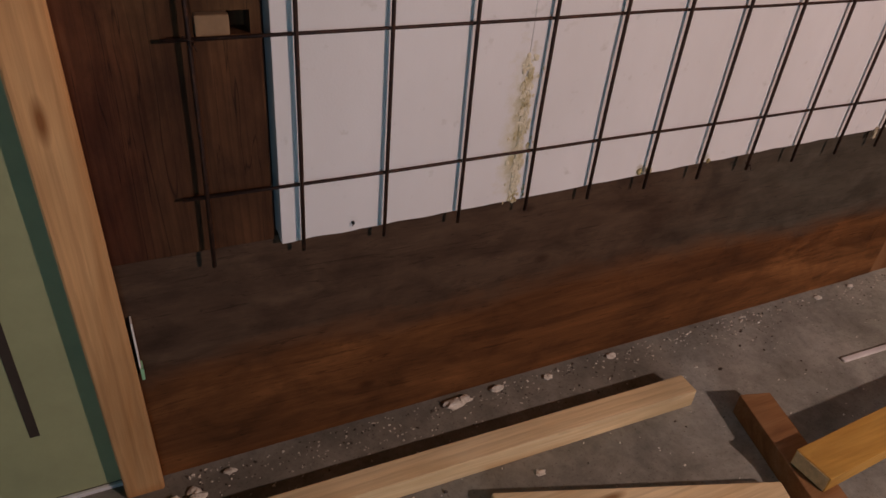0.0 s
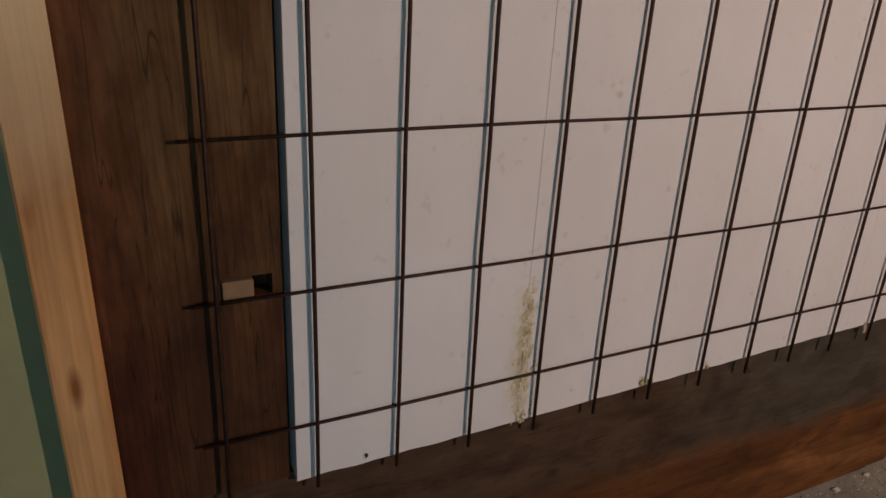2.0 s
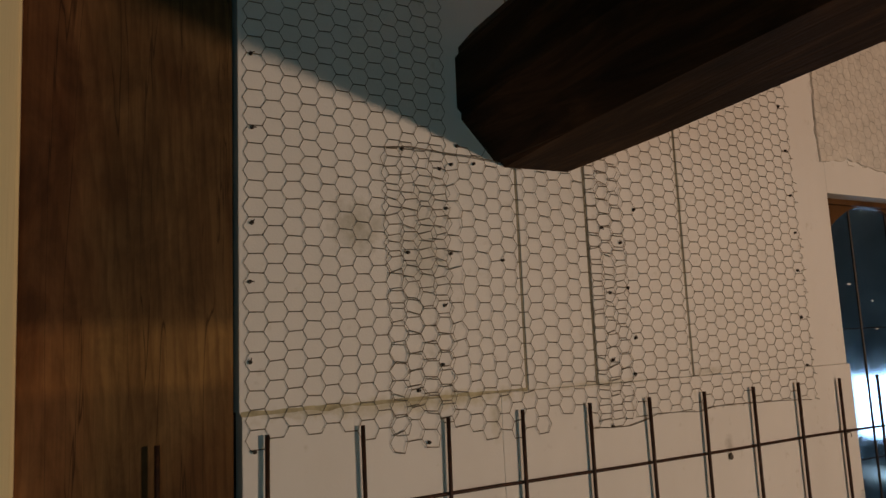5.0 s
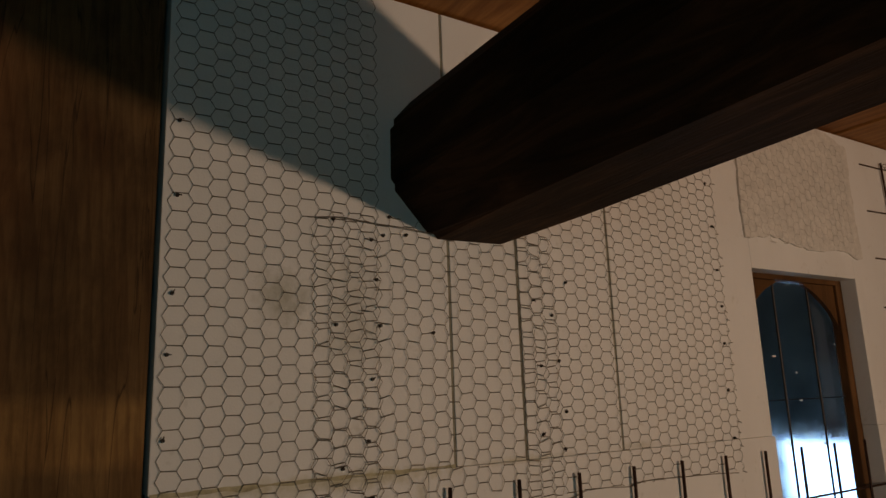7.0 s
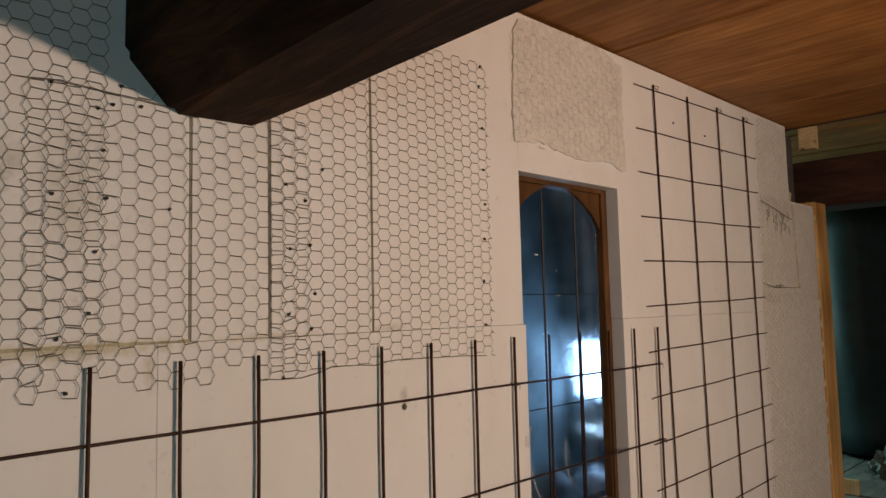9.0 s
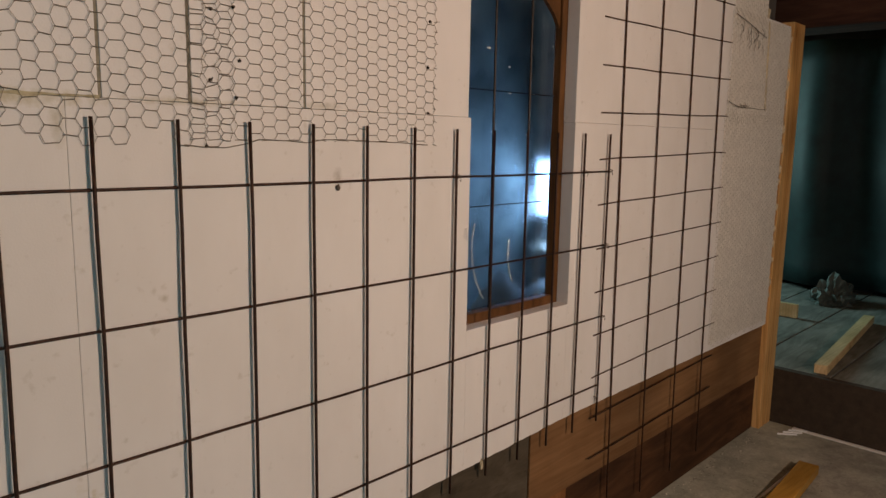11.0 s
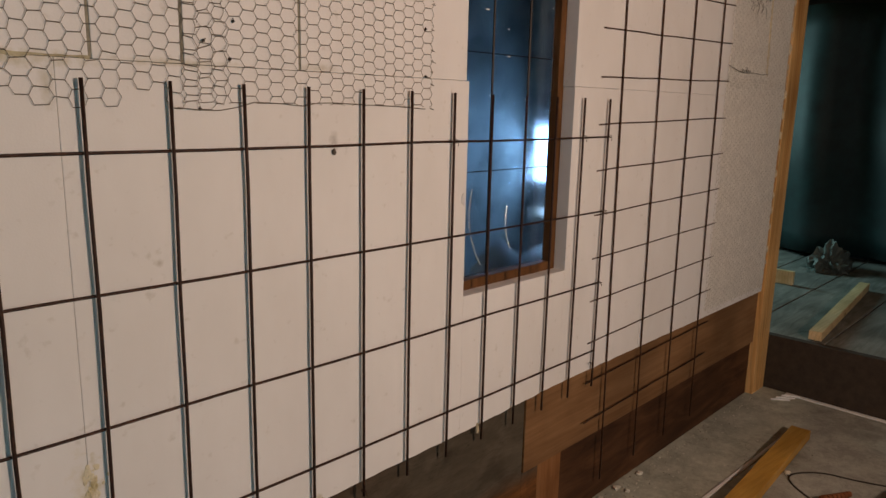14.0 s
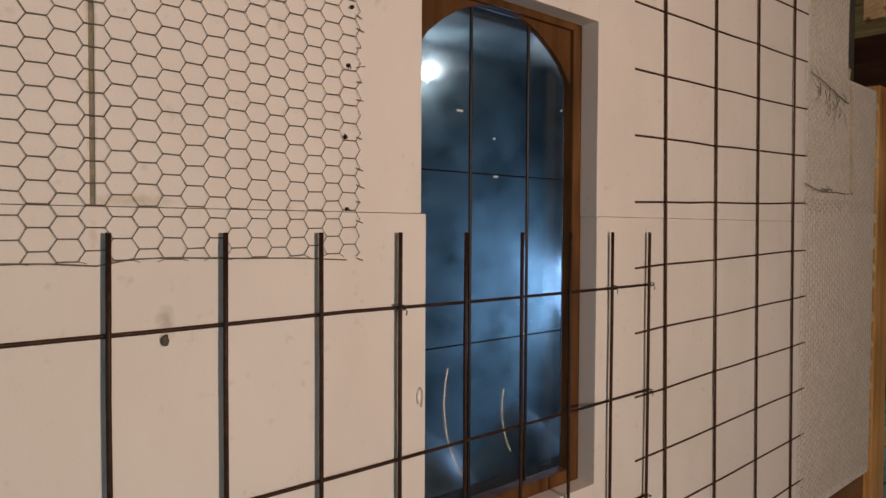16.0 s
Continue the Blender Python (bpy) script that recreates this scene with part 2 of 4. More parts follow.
def post_wood():
    """Old brown post with a paler, unweathered band where a rail once sat."""
    m = wood("dark_post_wood", (0.128, 0.070, 0.027), (0.172, 0.099, 0.039), (0.225, 0.135, 0.056), "z", 0.9, 0.8, along=1.5, rings=(-0.24, -0.03, 4.5, 0.014, 0.20))
    t, b = m.node_tree, m.node_tree.nodes["Principled BSDF"]
    old = b.inputs["Base Color"].links[0].from_socket
    pale = mixed(t, old, (1.45, 1.40, 1.3), 1.0, "MULTIPLY")
    # darker and redder below about z 1.0, slightly darker above 1.68
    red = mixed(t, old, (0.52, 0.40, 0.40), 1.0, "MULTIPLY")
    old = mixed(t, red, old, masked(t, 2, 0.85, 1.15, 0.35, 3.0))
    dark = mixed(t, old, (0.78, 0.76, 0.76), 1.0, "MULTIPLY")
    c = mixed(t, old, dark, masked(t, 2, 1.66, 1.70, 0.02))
    keep = t.nodes.new("ShaderNodeMath")
    keep.operation = "SUBTRACT"
    t.links.new(masked(t, 2, 1.58, 1.60, 0.02), keep.inputs[0])
    t.links.new(masked(t, 2, 1.665, 1.69, 0.02), keep.inputs[1])
    c = mixed(t, c, pale, keep.outputs[0])
    aged = noise_tex(t, coords(t, (2.2, 1, 0.8)), 3.4, 4, 0.55, 0.5)
    c = mixed(t, c, ramp(t, aged, [(0.36, (0.62, 0.52, 0.47)), (0.54, (1, 1, 1)), (0.70, (1.12, 1.1, 1.05))]), 1.0, "MULTIPLY")
    reddish = mixed(t, c, (1.08, 0.86, 0.84), 1.0, "MULTIPLY")
    c = mixed(t, reddish, c, masked(t, 0, -0.27, -0.21, 0.06, 4.0))
    fibre = noise_tex(t, coords(t, (230, 1, 6)), 1.0, 5, 0.65)
    c = mixed(t, c, ramp(t, fibre, [(0.30, (0.84, 0.82, 0.81)), (0.48, (1, 1, 1)), (0.72, (1.07, 1.06, 1.05))]), 1.0, "MULTIPLY")
    crack = noise_tex(t, coords(t, (22, 1, 0.9)), 1.1, 3, 0.5, 0.8)
    c = mixed(t, c, ramp(t, crack, [(0.493, (1, 1, 1)), (0.5, (0.35, 0.32, 0.30)), (0.507, (1, 1, 1))]), 1.0, "MULTIPLY")
    mottle = noise_tex(t, coords(t, (1, 1, 0.5)), 16.0, 6, 0.7, 0.4)
    c = mixed(t, c, ramp(t, mottle, [(0.34, (0.70, 0.68, 0.67)), (0.52, (1, 1, 1)), (0.70, (1.22, 1.2, 1.15))]), 1.0, "MULTIPLY")
    t.links.new(c, b.inputs["Base Color"])
    return m


def sill_wood():
    """Old sill: red-brown below, greyed and stained dark above, with an uneven border and blotches."""
    m = wood("weathered_sill_wood", (0.092, 0.036, 0.011), (0.175, 0.070, 0.020), (0.32, 0.138, 0.042), "x", 0.45, 0.65, along=1.6, relief=0.2, rings=(0.12, 0.16, 1.2, 0.028, 0.10))
    t, b = m.node_tree, m.node_tree.nodes["Principled BSDF"]
    brown = b.inputs["Base Color"].links[0].from_socket
    grain = noise_tex(t, coords(t, (3.5, 9, 9)), 1.6, 8, 0.62, 0.4)
    grey = ramp(t, grain, [(0.25, (0.050, 0.028, 0.016)), (0.5, (0.080, 0.048, 0.028)), (0.78, (0.118, 0.076, 0.046))])
    green_grey = ramp(t, grain, [(0.25, (0.055, 0.044, 0.030)), (0.5, (0.088, 0.073, 0.052)), (0.78, (0.130, 0.110, 0.082))])
    grey = mixed(t, grey, green_grey, masked(t, 0, 0.75, 1.25, 0.9, 2.0))
    c = mixed(t, brown, grey, masked(t, 2, 0.235, 0.305, 0.16, 2.5))
    blot = noise_tex(t, coords(t, (1.2, 3, 2)), 5.5, 6, 0.65, 0.6)
    c = mixed(t, c, ramp(t, blot, [(0.30, (0.58, 0.56, 0.55)), (0.52, (1, 1, 1))]), 1.0, "MULTIPLY")
    crack = noise_tex(t, coords(t, (1.5, 30, 30)), 1.3, 3, 0.5, 1.5)
    c = mixed(t, c, ramp(t, crack, [(0.492, (1, 1, 1)), (0.5, (0.50, 0.47, 0.45)), (0.508, (1, 1, 1))]), 1.0, "MULTIPLY")
    fibre = noise_tex(t, coords(t, (12, 110, 110)), 1.0, 6, 0.75)
    c = mixed(t, c, ramp(t, fibre, [(0.32, (0.86, 0.85, 0.84)), (0.50, (1, 1, 1)), (0.70, (1.10, 1.09, 1.08))]), 1.0, "MULTIPLY")
    speck = noise_tex(t, coords(t, (1, 1, 1.4)), 60.0, 4, 0.6)
    c = mixed(t, c, ramp(t, speck, [(0.26, (0.35, 0.33, 0.32)), (0.34, (1, 1, 1)), (0.72, (1, 1, 1)), (0.80, (1.8, 1.75, 1.7))]), 1.0, "MULTIPLY")
    k = node(t, "ShaderNodeTexVoronoi", Scale=1.0)
    t.links.new(coords(t, (4.5, 1, 8)), k.inputs["Vector"])
    c = mixed(t, c, ramp(t, k.outputs["Distance"], [(0.06, (0.45, 0.36, 0.30)), (0.13, (1, 1, 1))]), 1.0, "MULTIPLY")
    t.links.new(c, b.inputs["Base Color"])
    return m


def stain_material():
    """Yellowed foam smear on polystyrene, patchy."""
    m, t, b = material("yellow_smear", 0.85)
    n = noise_tex(t, coords(t), 55.0, 6, 0.7)
    n2 = noise_tex(t, coords(t), 14.0, 5, 0.6)
    c = ramp(t, n, [(0.32, (0.28, 0.22, 0.085)), (0.46, (0.55, 0.47, 0.26)), (0.62, (0.76, 0.71, 0.57))])
    c = mixed(t, c, (0.72, 0.66, 0.48), ramp(t, n2, [(0.42, (0, 0, 0)), (0.58, (1, 1, 1))]))
    t.links.new(c, b.inputs["Base Color"])
    bumped(t, b, n, 0.8, 0.002)
    return m


SMEAR = stain_material()
FILLER_OLIVE = plain("olive_joint_smear", (0.50, 0.45, 0.30), 0.9, 0, 45, 0.35, 0.4)
FILLER = plain("joint_filler", (0.27, 0.25, 0.19), 0.9, 0, 50, 0.4, 0.6)
EPS = eps_material()
STEEL = rusty("rusty_steel", ((0.016, 0.008, 0.006), (0.042, 0.018, 0.010), (0.11, 0.045, 0.021)))
STEEL_BROWN = rusty("brown_rusty_steel", ((0.030, 0.014, 0.007), (0.065, 0.028, 0.012), (0.14, 0.062, 0.026)))
WIRE = plain("galvanised_wire", (0.21, 0.19, 0.16), 0.55, 0.3, 60)
FOAM = plain("hardened_foam", (0.46, 0.38, 0.17), 0.8, 0, 90, 0.4, 0.8)
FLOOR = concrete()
SILL_OLD = sill_wood()
SILL_TAN = wood("tan_board_wood", (0.20, 0.104, 0.044), (0.24, 0.130, 0.058), (0.28, 0.160, 0.076), "x", 0.5, 0.75, relief=0.25, rings=(0.1, 0.44, 1.5, 0.030, 0.07))
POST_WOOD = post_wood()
PINE_Z = wood("pine_upright", (0.52, 0.25, 0.075), (0.68, 0.40, 0.15), (0.76, 0.52, 0.25), "z", 0.7, 0.6, along=0.8, knots=True, rings=(3.8, -0.03, 2.5, 0.02, 0.22))
STUD_PINE = wood("yellow_pine_upright", (0.57, 0.28, 0.095), (0.65, 0.365, 0.15), (0.73, 0.45, 0.20), "z", 0.7, 0.6, along=0.8, knots=True, rings=(-0.42, -0.02, 2.6, 0.024, 0.12))
# stud turns paler and yellower above about z 1.2
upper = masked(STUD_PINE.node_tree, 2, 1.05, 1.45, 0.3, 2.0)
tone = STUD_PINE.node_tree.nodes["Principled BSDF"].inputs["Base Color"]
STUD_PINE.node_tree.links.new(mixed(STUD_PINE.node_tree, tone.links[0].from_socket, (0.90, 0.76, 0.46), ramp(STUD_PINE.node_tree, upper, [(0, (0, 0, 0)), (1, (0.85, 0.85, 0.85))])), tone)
PINE_X = wood("pine_lying", (0.72, 0.52, 0.26), (0.80, 0.61, 0.34), (0.86, 0.70, 0.43), "x", 0.6, 0.6, along=1.0, knots=True, rings=(-0.25, 0.0, 4.0, 0.020, 0.10))
PINE_YELLOW = wood("yellow_pine", (0.47, 0.25, 0.045), (0.54, 0.31, 0.065), (0.62, 0.38, 0.10), "x", 0.6, 0.55, rings=(-0.45, 0.0, 3.5, 0.022, 0.06))
LOG = wood("dark_log_wood", (0.016, 0.008, 0.004), (0.040, 0.019, 0.008), (0.095, 0.045, 0.018), "y", 1.2, 0.9, None, 0, 0.9)
CEIL = wood("orange_ceiling_wood", (0.26, 0.108, 0.030), (0.38, 0.175, 0.053), (0.50, 0.255, 0.088), "y", 0.8, 0.6, rings=(0.9, 2.55, 1.0, 0.04, 0.18))
g = CEIL.node_tree.nodes.new("ShaderNodeNewGeometry")
shade = CEIL.node_tree.nodes["Principled BSDF"].inputs["Base Color"]
tone = ramp(CEIL.node_tree, g.outputs["Random Per Island"], [(0.0, (0.72, 0.66, 0.60)), (1.0, (1.2, 1.2, 1.2))])
CEIL.node_tree.links.new(mixed(CEIL.node_tree, shade.links[0].from_socket, tone, 1.0, "MULTIPLY"), shade)
FRAME_WOOD = wood("brown_window_wood", (0.08, 0.036, 0.012), (0.13, 0.060, 0.020), (0.19, 0.09, 0.034), "z", 1.0, 0.5)
GREY_PLANK = wood("grey_dusty_plank", (0.16, 0.16, 0.14), (0.24, 0.24, 0.22), (0.32, 0.32, 0.29), "x", 0.9, 0.9)
DARK_WOOD = wood("dark_reddish_wood", (0.03, 0.012, 0.009), (0.055, 0.024, 0.016), (0.08, 0.04, 0.025), "y", 1.0, 0.8)
DARK_BOARD = plain("dark_dusty_board", (0.046, 0.032, 0.021), 0.9, 0, 20, 0.3)
GREEN = plain("pale_green_paint", (0.35, 0.36, 0.18), 0.6, 0, 12, 0.08, 0.1)
TAPE_GREEN = plain("pale_green_plastic", (0.30, 0.62, 0.36), 0.5, 0, 40, 0.1)
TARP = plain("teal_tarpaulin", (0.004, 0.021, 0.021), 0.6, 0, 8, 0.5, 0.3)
PLASTER = plain("grey_plaster", (0.72, 0.69, 0.65), 0.95, 0, 60, 0.15, 0.6)
# low albedo to cut bounced light; mostly on walls out of view
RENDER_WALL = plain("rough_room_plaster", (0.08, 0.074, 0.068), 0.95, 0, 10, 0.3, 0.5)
SKIM = plain("thin_grey_skim", (0.77, 0.75, 0.70), 0.9, 0, 40, 0.12, 0.4)
PLASTER_WIRE = plain("wire_under_plaster", (0.62, 0.59, 0.55), 0.9, 0, 60)
CHIP = plain("pale_crumb", (0.84, 0.79, 0.69), 0.9, 0, 80, 0.3, 0.6)
GRIT = plain("dark_crumb", (0.10, 0.085, 0.07), 0.95, 0, 80, 0.3, 0.6)
WHITE_STRIP = plain("white_plastic_strip", (0.82, 0.83, 0.84), 0.5, 0, 20, 0.1)
SACK = plain("pale_sack_plastic", (0.50, 0.54, 0.56), 0.35, 0, 9, 0.3, 0.5)
DUSTY_PLASTIC = plain("dusty_plastic", (0.13, 0.145, 0.13), 0.6, 0, 14, 0.4, 0.6)
PLUG_ORANGE = plain("dusty_orange_rubber", (0.21, 0.075, 0.030), 0.6, 0, 40, 0.25)
TOOL_BLACK = plain("dusty_black_housing", (0.007, 0.005, 0.004), 0.8, 0, 50, 0.3)
BLACK = plain("black_rubber", (0.020, 0.014, 0.010), 0.6, 0, 50, 0.3)
ORANGE = plain("orange_plastic", (0.55, 0.085, 0.015), 0.4, 0, 40, 0.1)
PORCH = plain("porch_blue_grey", (0.33, 0.40, 0.41), 0.9, 0, 5.0, 0.75, 0.4)
PINE_DULL = wood("dull_pine", (0.22, 0.105, 0.042), (0.33, 0.17, 0.07), (0.40, 0.23, 0.11), "x", 0.7, 0.65)
# lit patch and shadow along the lower sill, put into two wood colours
SILL_LIT = wood("lit_sill_wood", (0.20, 0.085, 0.028), (0.28, 0.125, 0.045), (0.34, 0.17, 0.07), "z", 0.7, 0.7)
SILL_SHADED = wood("shaded_sill_wood", (0.045, 0.020, 0.009), (0.085, 0.038, 0.016), (0.135, 0.063, 0.028), "x", 1.0, 0.75)
GREY_WIRE = plain("grey_netting_wire", (0.58, 0.56, 0.50), 0.7, 0.2, 60)
BLOCK_WOOD = plain("dusty_block_wood", (0.286, 0.18, 0.0936), 0.85, 0, 40, 0.15)
SAWN_END = plain("sawn_end_grain", (0.74, 0.55, 0.28), 0.8, 0, 60, 0.2, 0.4)
FOAM_PALE = plain("pale_foam", (0.62, 0.53, 0.36), 0.8, 0, 90, 0.3, 0.8)
BEAM = (0.012, 0.036)  # drift to the side and rise, per metre out from the wall
GLASS = glass_material()
NAIL = plain("nail_head", (0.02, 0.016, 0.014), 0.5, 0.6, 80)

# ---- mesh helpers ----


def box(bm, lo, hi, bevel=0.0):
    made = bmesh.ops.create_cube(bm, size=1.0)["verts"]
    for v in made:
        v.co = Vector([(a + b) / 2 + c * (b - a) for a, b, c in zip(lo, hi, v.co)])
    if bevel:
        edges = list({e for v in made for e in v.link_edges})
        bmesh.ops.bevel(bm, geom=edges, offset=bevel, segments=2, affect="EDGES", profile=0.6)
    return bm


def tube(bm, points, r, sides=8):
    """A round bar through the points."""
    rings, n = [], len(points)
    pts = [Vector(p) for p in points]
    for k, p in enumerate(pts):
        d = (pts[min(k + 1, n - 1)] - pts[max(k - 1, 0)]).normalized()
        side = d.cross((0, 0, 1) if abs(d.z) < 0.9 else (1, 0, 0)).normalized()
        up = side.cross(d)
        rings.append([bm.verts.new(p + r * (math.cos(a) * side + math.sin(a) * up)) for a in (2 * math.pi * s / sides for s in range(sides))])
    for a, b in zip(rings, rings[1:]):
        for s in range(sides):
            bm.faces.new((a[s], a[(s + 1) % sides], b[(s + 1) % sides], b[s]))
    bm.faces.new(rings[0][::-1])
    bm.faces.new(rings[-1])
    return bm


def prism(bm, outline, axis, lo, hi):
    """An outline of two coordinates drawn out along the third axis."""
    def at(p, h):
        return {"x": (h, p[0], p[1]), "y": (p[0], h, p[1]), "z": (p[0], p[1], h)}[axis]
    a = [bm.verts.new(at(p, lo)) for p in outline]
    b = [bm.verts.new(at(p, hi)) for p in outline]
    n = len(outline)
    for k in range(n):
        bm.faces.new((a[k], a[(k + 1) % n], b[(k + 1) % n], b[k]))
    bm.faces.new(a[::-1])
    bm.faces.new(b)
    return bm


def solid(name, bm, mat, smooth=False):
    bmesh.ops.recalc_face_normals(bm, faces=bm.faces)
    me = bpy.data.meshes.new(name)
    bm.to_mesh(me)
    bm.free()
    me.materials.append(mat)
    for p in me.polygons:
        p.use_smooth = smooth
    return new(name, me)


def part(name, bm, mat, parent, label="", smooth=False):
    ob = solid(name, bm, mat, smooth)
    ob.parent = parent
    ob.matrix_parent_inverse = parent.matrix_world.inverted()
    return tagged(ob, label)


def boxed(name, lo, hi, mat, bevel=0.0):
    return solid(name, box(bmesh.new(), lo, hi, bevel), mat)


def base(name, x, y, z):
    ob = new(name)
    ob.matrix_world = pose(x, y, z)
    bpy.context.view_layer.update()
    return ob


# ---- setting ----
WALL = 0.013         # front face of the polystyrene
CEILING = 2.421

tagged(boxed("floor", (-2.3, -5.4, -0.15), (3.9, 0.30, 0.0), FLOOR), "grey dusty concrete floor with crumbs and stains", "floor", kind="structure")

wall = base("wall_north", 1.6, 0.15, 0.0)
tagged(wall, "old wall faced with white polystyrene insulation panels", "wall", kind="structure")
PANELS = [
    (-0.038, 0.468, 1.546, 2.420), (0.474, 0.629, 1.546, 2.420), (0.636, 0.885, 1.546, 2.420), (0.891, 1.405, 1.546, 2.420),
    (-0.034, 0.4136, 0.525, 1.5453), (0.4141, 1.416, 0.540, 1.5453), (1.405, 1.905, 1.966, 2.420), (1.416, 1.907, 0.552, 0.963),
    (1.905, 2.440, 1.548, 2.420), (1.907, 2.440, 0.570, 1.5474), (2.443, 3.415, 1.548, 2.420), (2.443, 3.728, 0.572, 1.5474),
    (3.418, 3.728, 1.548, 2.06),
]


def lower_edge(x):
    """The height of the panels' lower edge, which climbs along the wall."""
    return float(np.interp(x, (-0.03, 0.41, 0.93, 1.47, 1.92, 3.7), (0.525, 0.531, 0.543, 0.553, 0.570, 0.572)))


for x0, x1, z0, z1 in PANELS:
    panel = box(bmesh.new(), (x0, WALL, z0), (x1, 0.058, z1), 0.0015)
    if z0 < 0.9:
        bmesh.ops.subdivide_edges(panel, edges=[e for e in panel.edges if abs(e.verts[0].co.x - e.verts[1].co.x) > 0.2], cuts=24)
        for v in panel.verts:
            if v.co.z < z0 + 0.02:
                v.co.z += lower_edge(v.co.x) - z0 + 0.003 * noise.noise(Vector((v.co.x * 19, 0, 0)))
    part("panel", panel, EPS, wall)
for x0, x1, z1 in ((0.4684, 0.4736, 2.42), (0.6294, 0.6356, 2.42), (0.8854, 0.8906, 2.42)):
    part("joint_filler", box(bmesh.new(), (x0, WALL + 0.0025, 1.547), (x1, 0.05, z1)), FILLER, wall, "grey-olive joint filler")
line = bmesh.new()
upper_side = [(-0.036 + 0.0064 * k, 1.5485 + 0.000020 * k + 0.0035 * noise.noise(Vector((k * 0.21, 3, 0)))) for k in range(80)]
lower_side = [(-0.036 + 0.0064 * k, 1.5415 + 0.000055 * k + 0.0045 * noise.noise(Vector((k * 0.17, 8, 0)))) for k in range(80)]
prism(line, upper_side + lower_side[::-1], "y", WALL - 0.0007, WALL + 0.001)
part("joint_filler", line, FILLER_OLIVE, wall, "thin olive smear along the joint")
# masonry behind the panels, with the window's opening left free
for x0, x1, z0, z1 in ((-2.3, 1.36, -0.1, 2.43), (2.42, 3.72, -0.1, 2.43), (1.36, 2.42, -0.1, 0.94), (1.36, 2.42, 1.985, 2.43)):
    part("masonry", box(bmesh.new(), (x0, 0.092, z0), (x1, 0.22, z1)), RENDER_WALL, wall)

ceiling = bmesh.new()
edges = [-2.3, -1.45, -0.95, -0.40, 0.15, 0.70, 1.28, 1.93, 2.50, 3.02, 3.52, 4.2, 4.8, 5.4, 6.0, 6.6]
for a, b in zip(edges, edges[1:]):
    under = CEILING + (0.112 if a > 3.5 else 0.0)
    box(ceiling, (a + 0.006, -5.4, under + random.uniform(0, 0.010)), (b - 0.006, 0.30 if b < 3.7 else 2.6, under + 0.05), 0.002)
tagged(solid("ceiling", ceiling, CEIL), "orange-brown wide plank ceiling with dark gaps", "ceiling", kind="structure")
backing = bmesh.new()
box(backing, (-2.3, -5.4, CEILING + 0.055), (3.525, 2.6, CEILING + 0.1))
box(backing, (3.53, -5.4, CEILING + 0.167), (6.6, 2.6, CEILING + 0.21))
box(backing, (3.518, -5.4, CEILING + 0.001), (3.5245, 2.6, CEILING + 0.21))
tagged(solid("ceiling_backing", backing, DARK_WOOD), "dark boards over the ceiling", "ceiling", kind="structure")
# walls out of view, added to close the room and hold its openings
tagged(boxed("wall_west", (-2.42, -5.4, -0.2), (-2.3, 0.3, 2.65), RENDER_WALL), "unseen rough plastered side wall", "wall", kind="structure")
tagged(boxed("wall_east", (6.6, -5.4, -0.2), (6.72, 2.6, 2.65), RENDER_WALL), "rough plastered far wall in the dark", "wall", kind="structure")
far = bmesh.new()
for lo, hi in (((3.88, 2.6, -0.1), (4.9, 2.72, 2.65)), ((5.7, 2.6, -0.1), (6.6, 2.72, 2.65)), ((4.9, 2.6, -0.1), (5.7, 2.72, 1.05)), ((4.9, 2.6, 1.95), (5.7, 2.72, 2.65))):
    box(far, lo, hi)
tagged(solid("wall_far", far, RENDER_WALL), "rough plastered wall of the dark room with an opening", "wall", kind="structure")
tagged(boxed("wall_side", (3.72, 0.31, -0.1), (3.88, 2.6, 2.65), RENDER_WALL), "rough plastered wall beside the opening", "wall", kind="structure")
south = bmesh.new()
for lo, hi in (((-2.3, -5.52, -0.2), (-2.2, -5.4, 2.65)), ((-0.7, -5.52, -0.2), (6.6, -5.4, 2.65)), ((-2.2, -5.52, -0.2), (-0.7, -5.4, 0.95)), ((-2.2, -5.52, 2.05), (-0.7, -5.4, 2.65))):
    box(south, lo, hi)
tagged(solid("wall_south", south, RENDER_WALL), "unseen rough plastered wall with a window opening", "wall", kind="structure")

# ---- timber of the wall ----
FL = 0.0
SILL = 0.033
beam_low = prism(bmesh.new(), [(-0.36, FL), (1.750, FL), (1.750, 0.570), (1.47, 0.559), (0.93, 0.549), (0.41, 0.537), (-0.03, 0.531), (-0.36, 0.528)], "y", SILL, 0.0575)
tagged(solid("sill_beam", beam_low, SILL_OLD), "old weathered sill beam, grey above and red-brown below", "sill beam")
# the pale and dark lower pieces carry a lit patch and a shadow as colour
for name, x0, x1, z0, z1, y, mat, label in (
    ("sill_board", 1.756, 3.735, 0.290, 0.60, SILL - 0.004, SILL_TAN, "lighter tan upper sill board under the panels"),
    ("sill_board", 1.754, 1.845, FL, 0.287, SILL + 0.002, SILL_OLD, "short red-brown lower sill piece beside the pale one"),
    ("sill_board", 1.847, 1.985, FL, 0.287, SILL + 0.004, SILL_LIT, "short lower sill piece coloured pale as a lit patch beside the dark one"),
    ("sill_board", 1.988, 3.735, FL, 0.287, SILL + 0.008, SILL_SHADED, "lower sill board coloured dark brown as if shadowed, standing on the concrete"),
):
    tagged(solid(name, box(bmesh.new(), (x0, y, z0), (x1, 0.057, z1 if z1 < 0.5 else 0.578), 0.003), mat), label, "sill board", "sill boards of the wall")

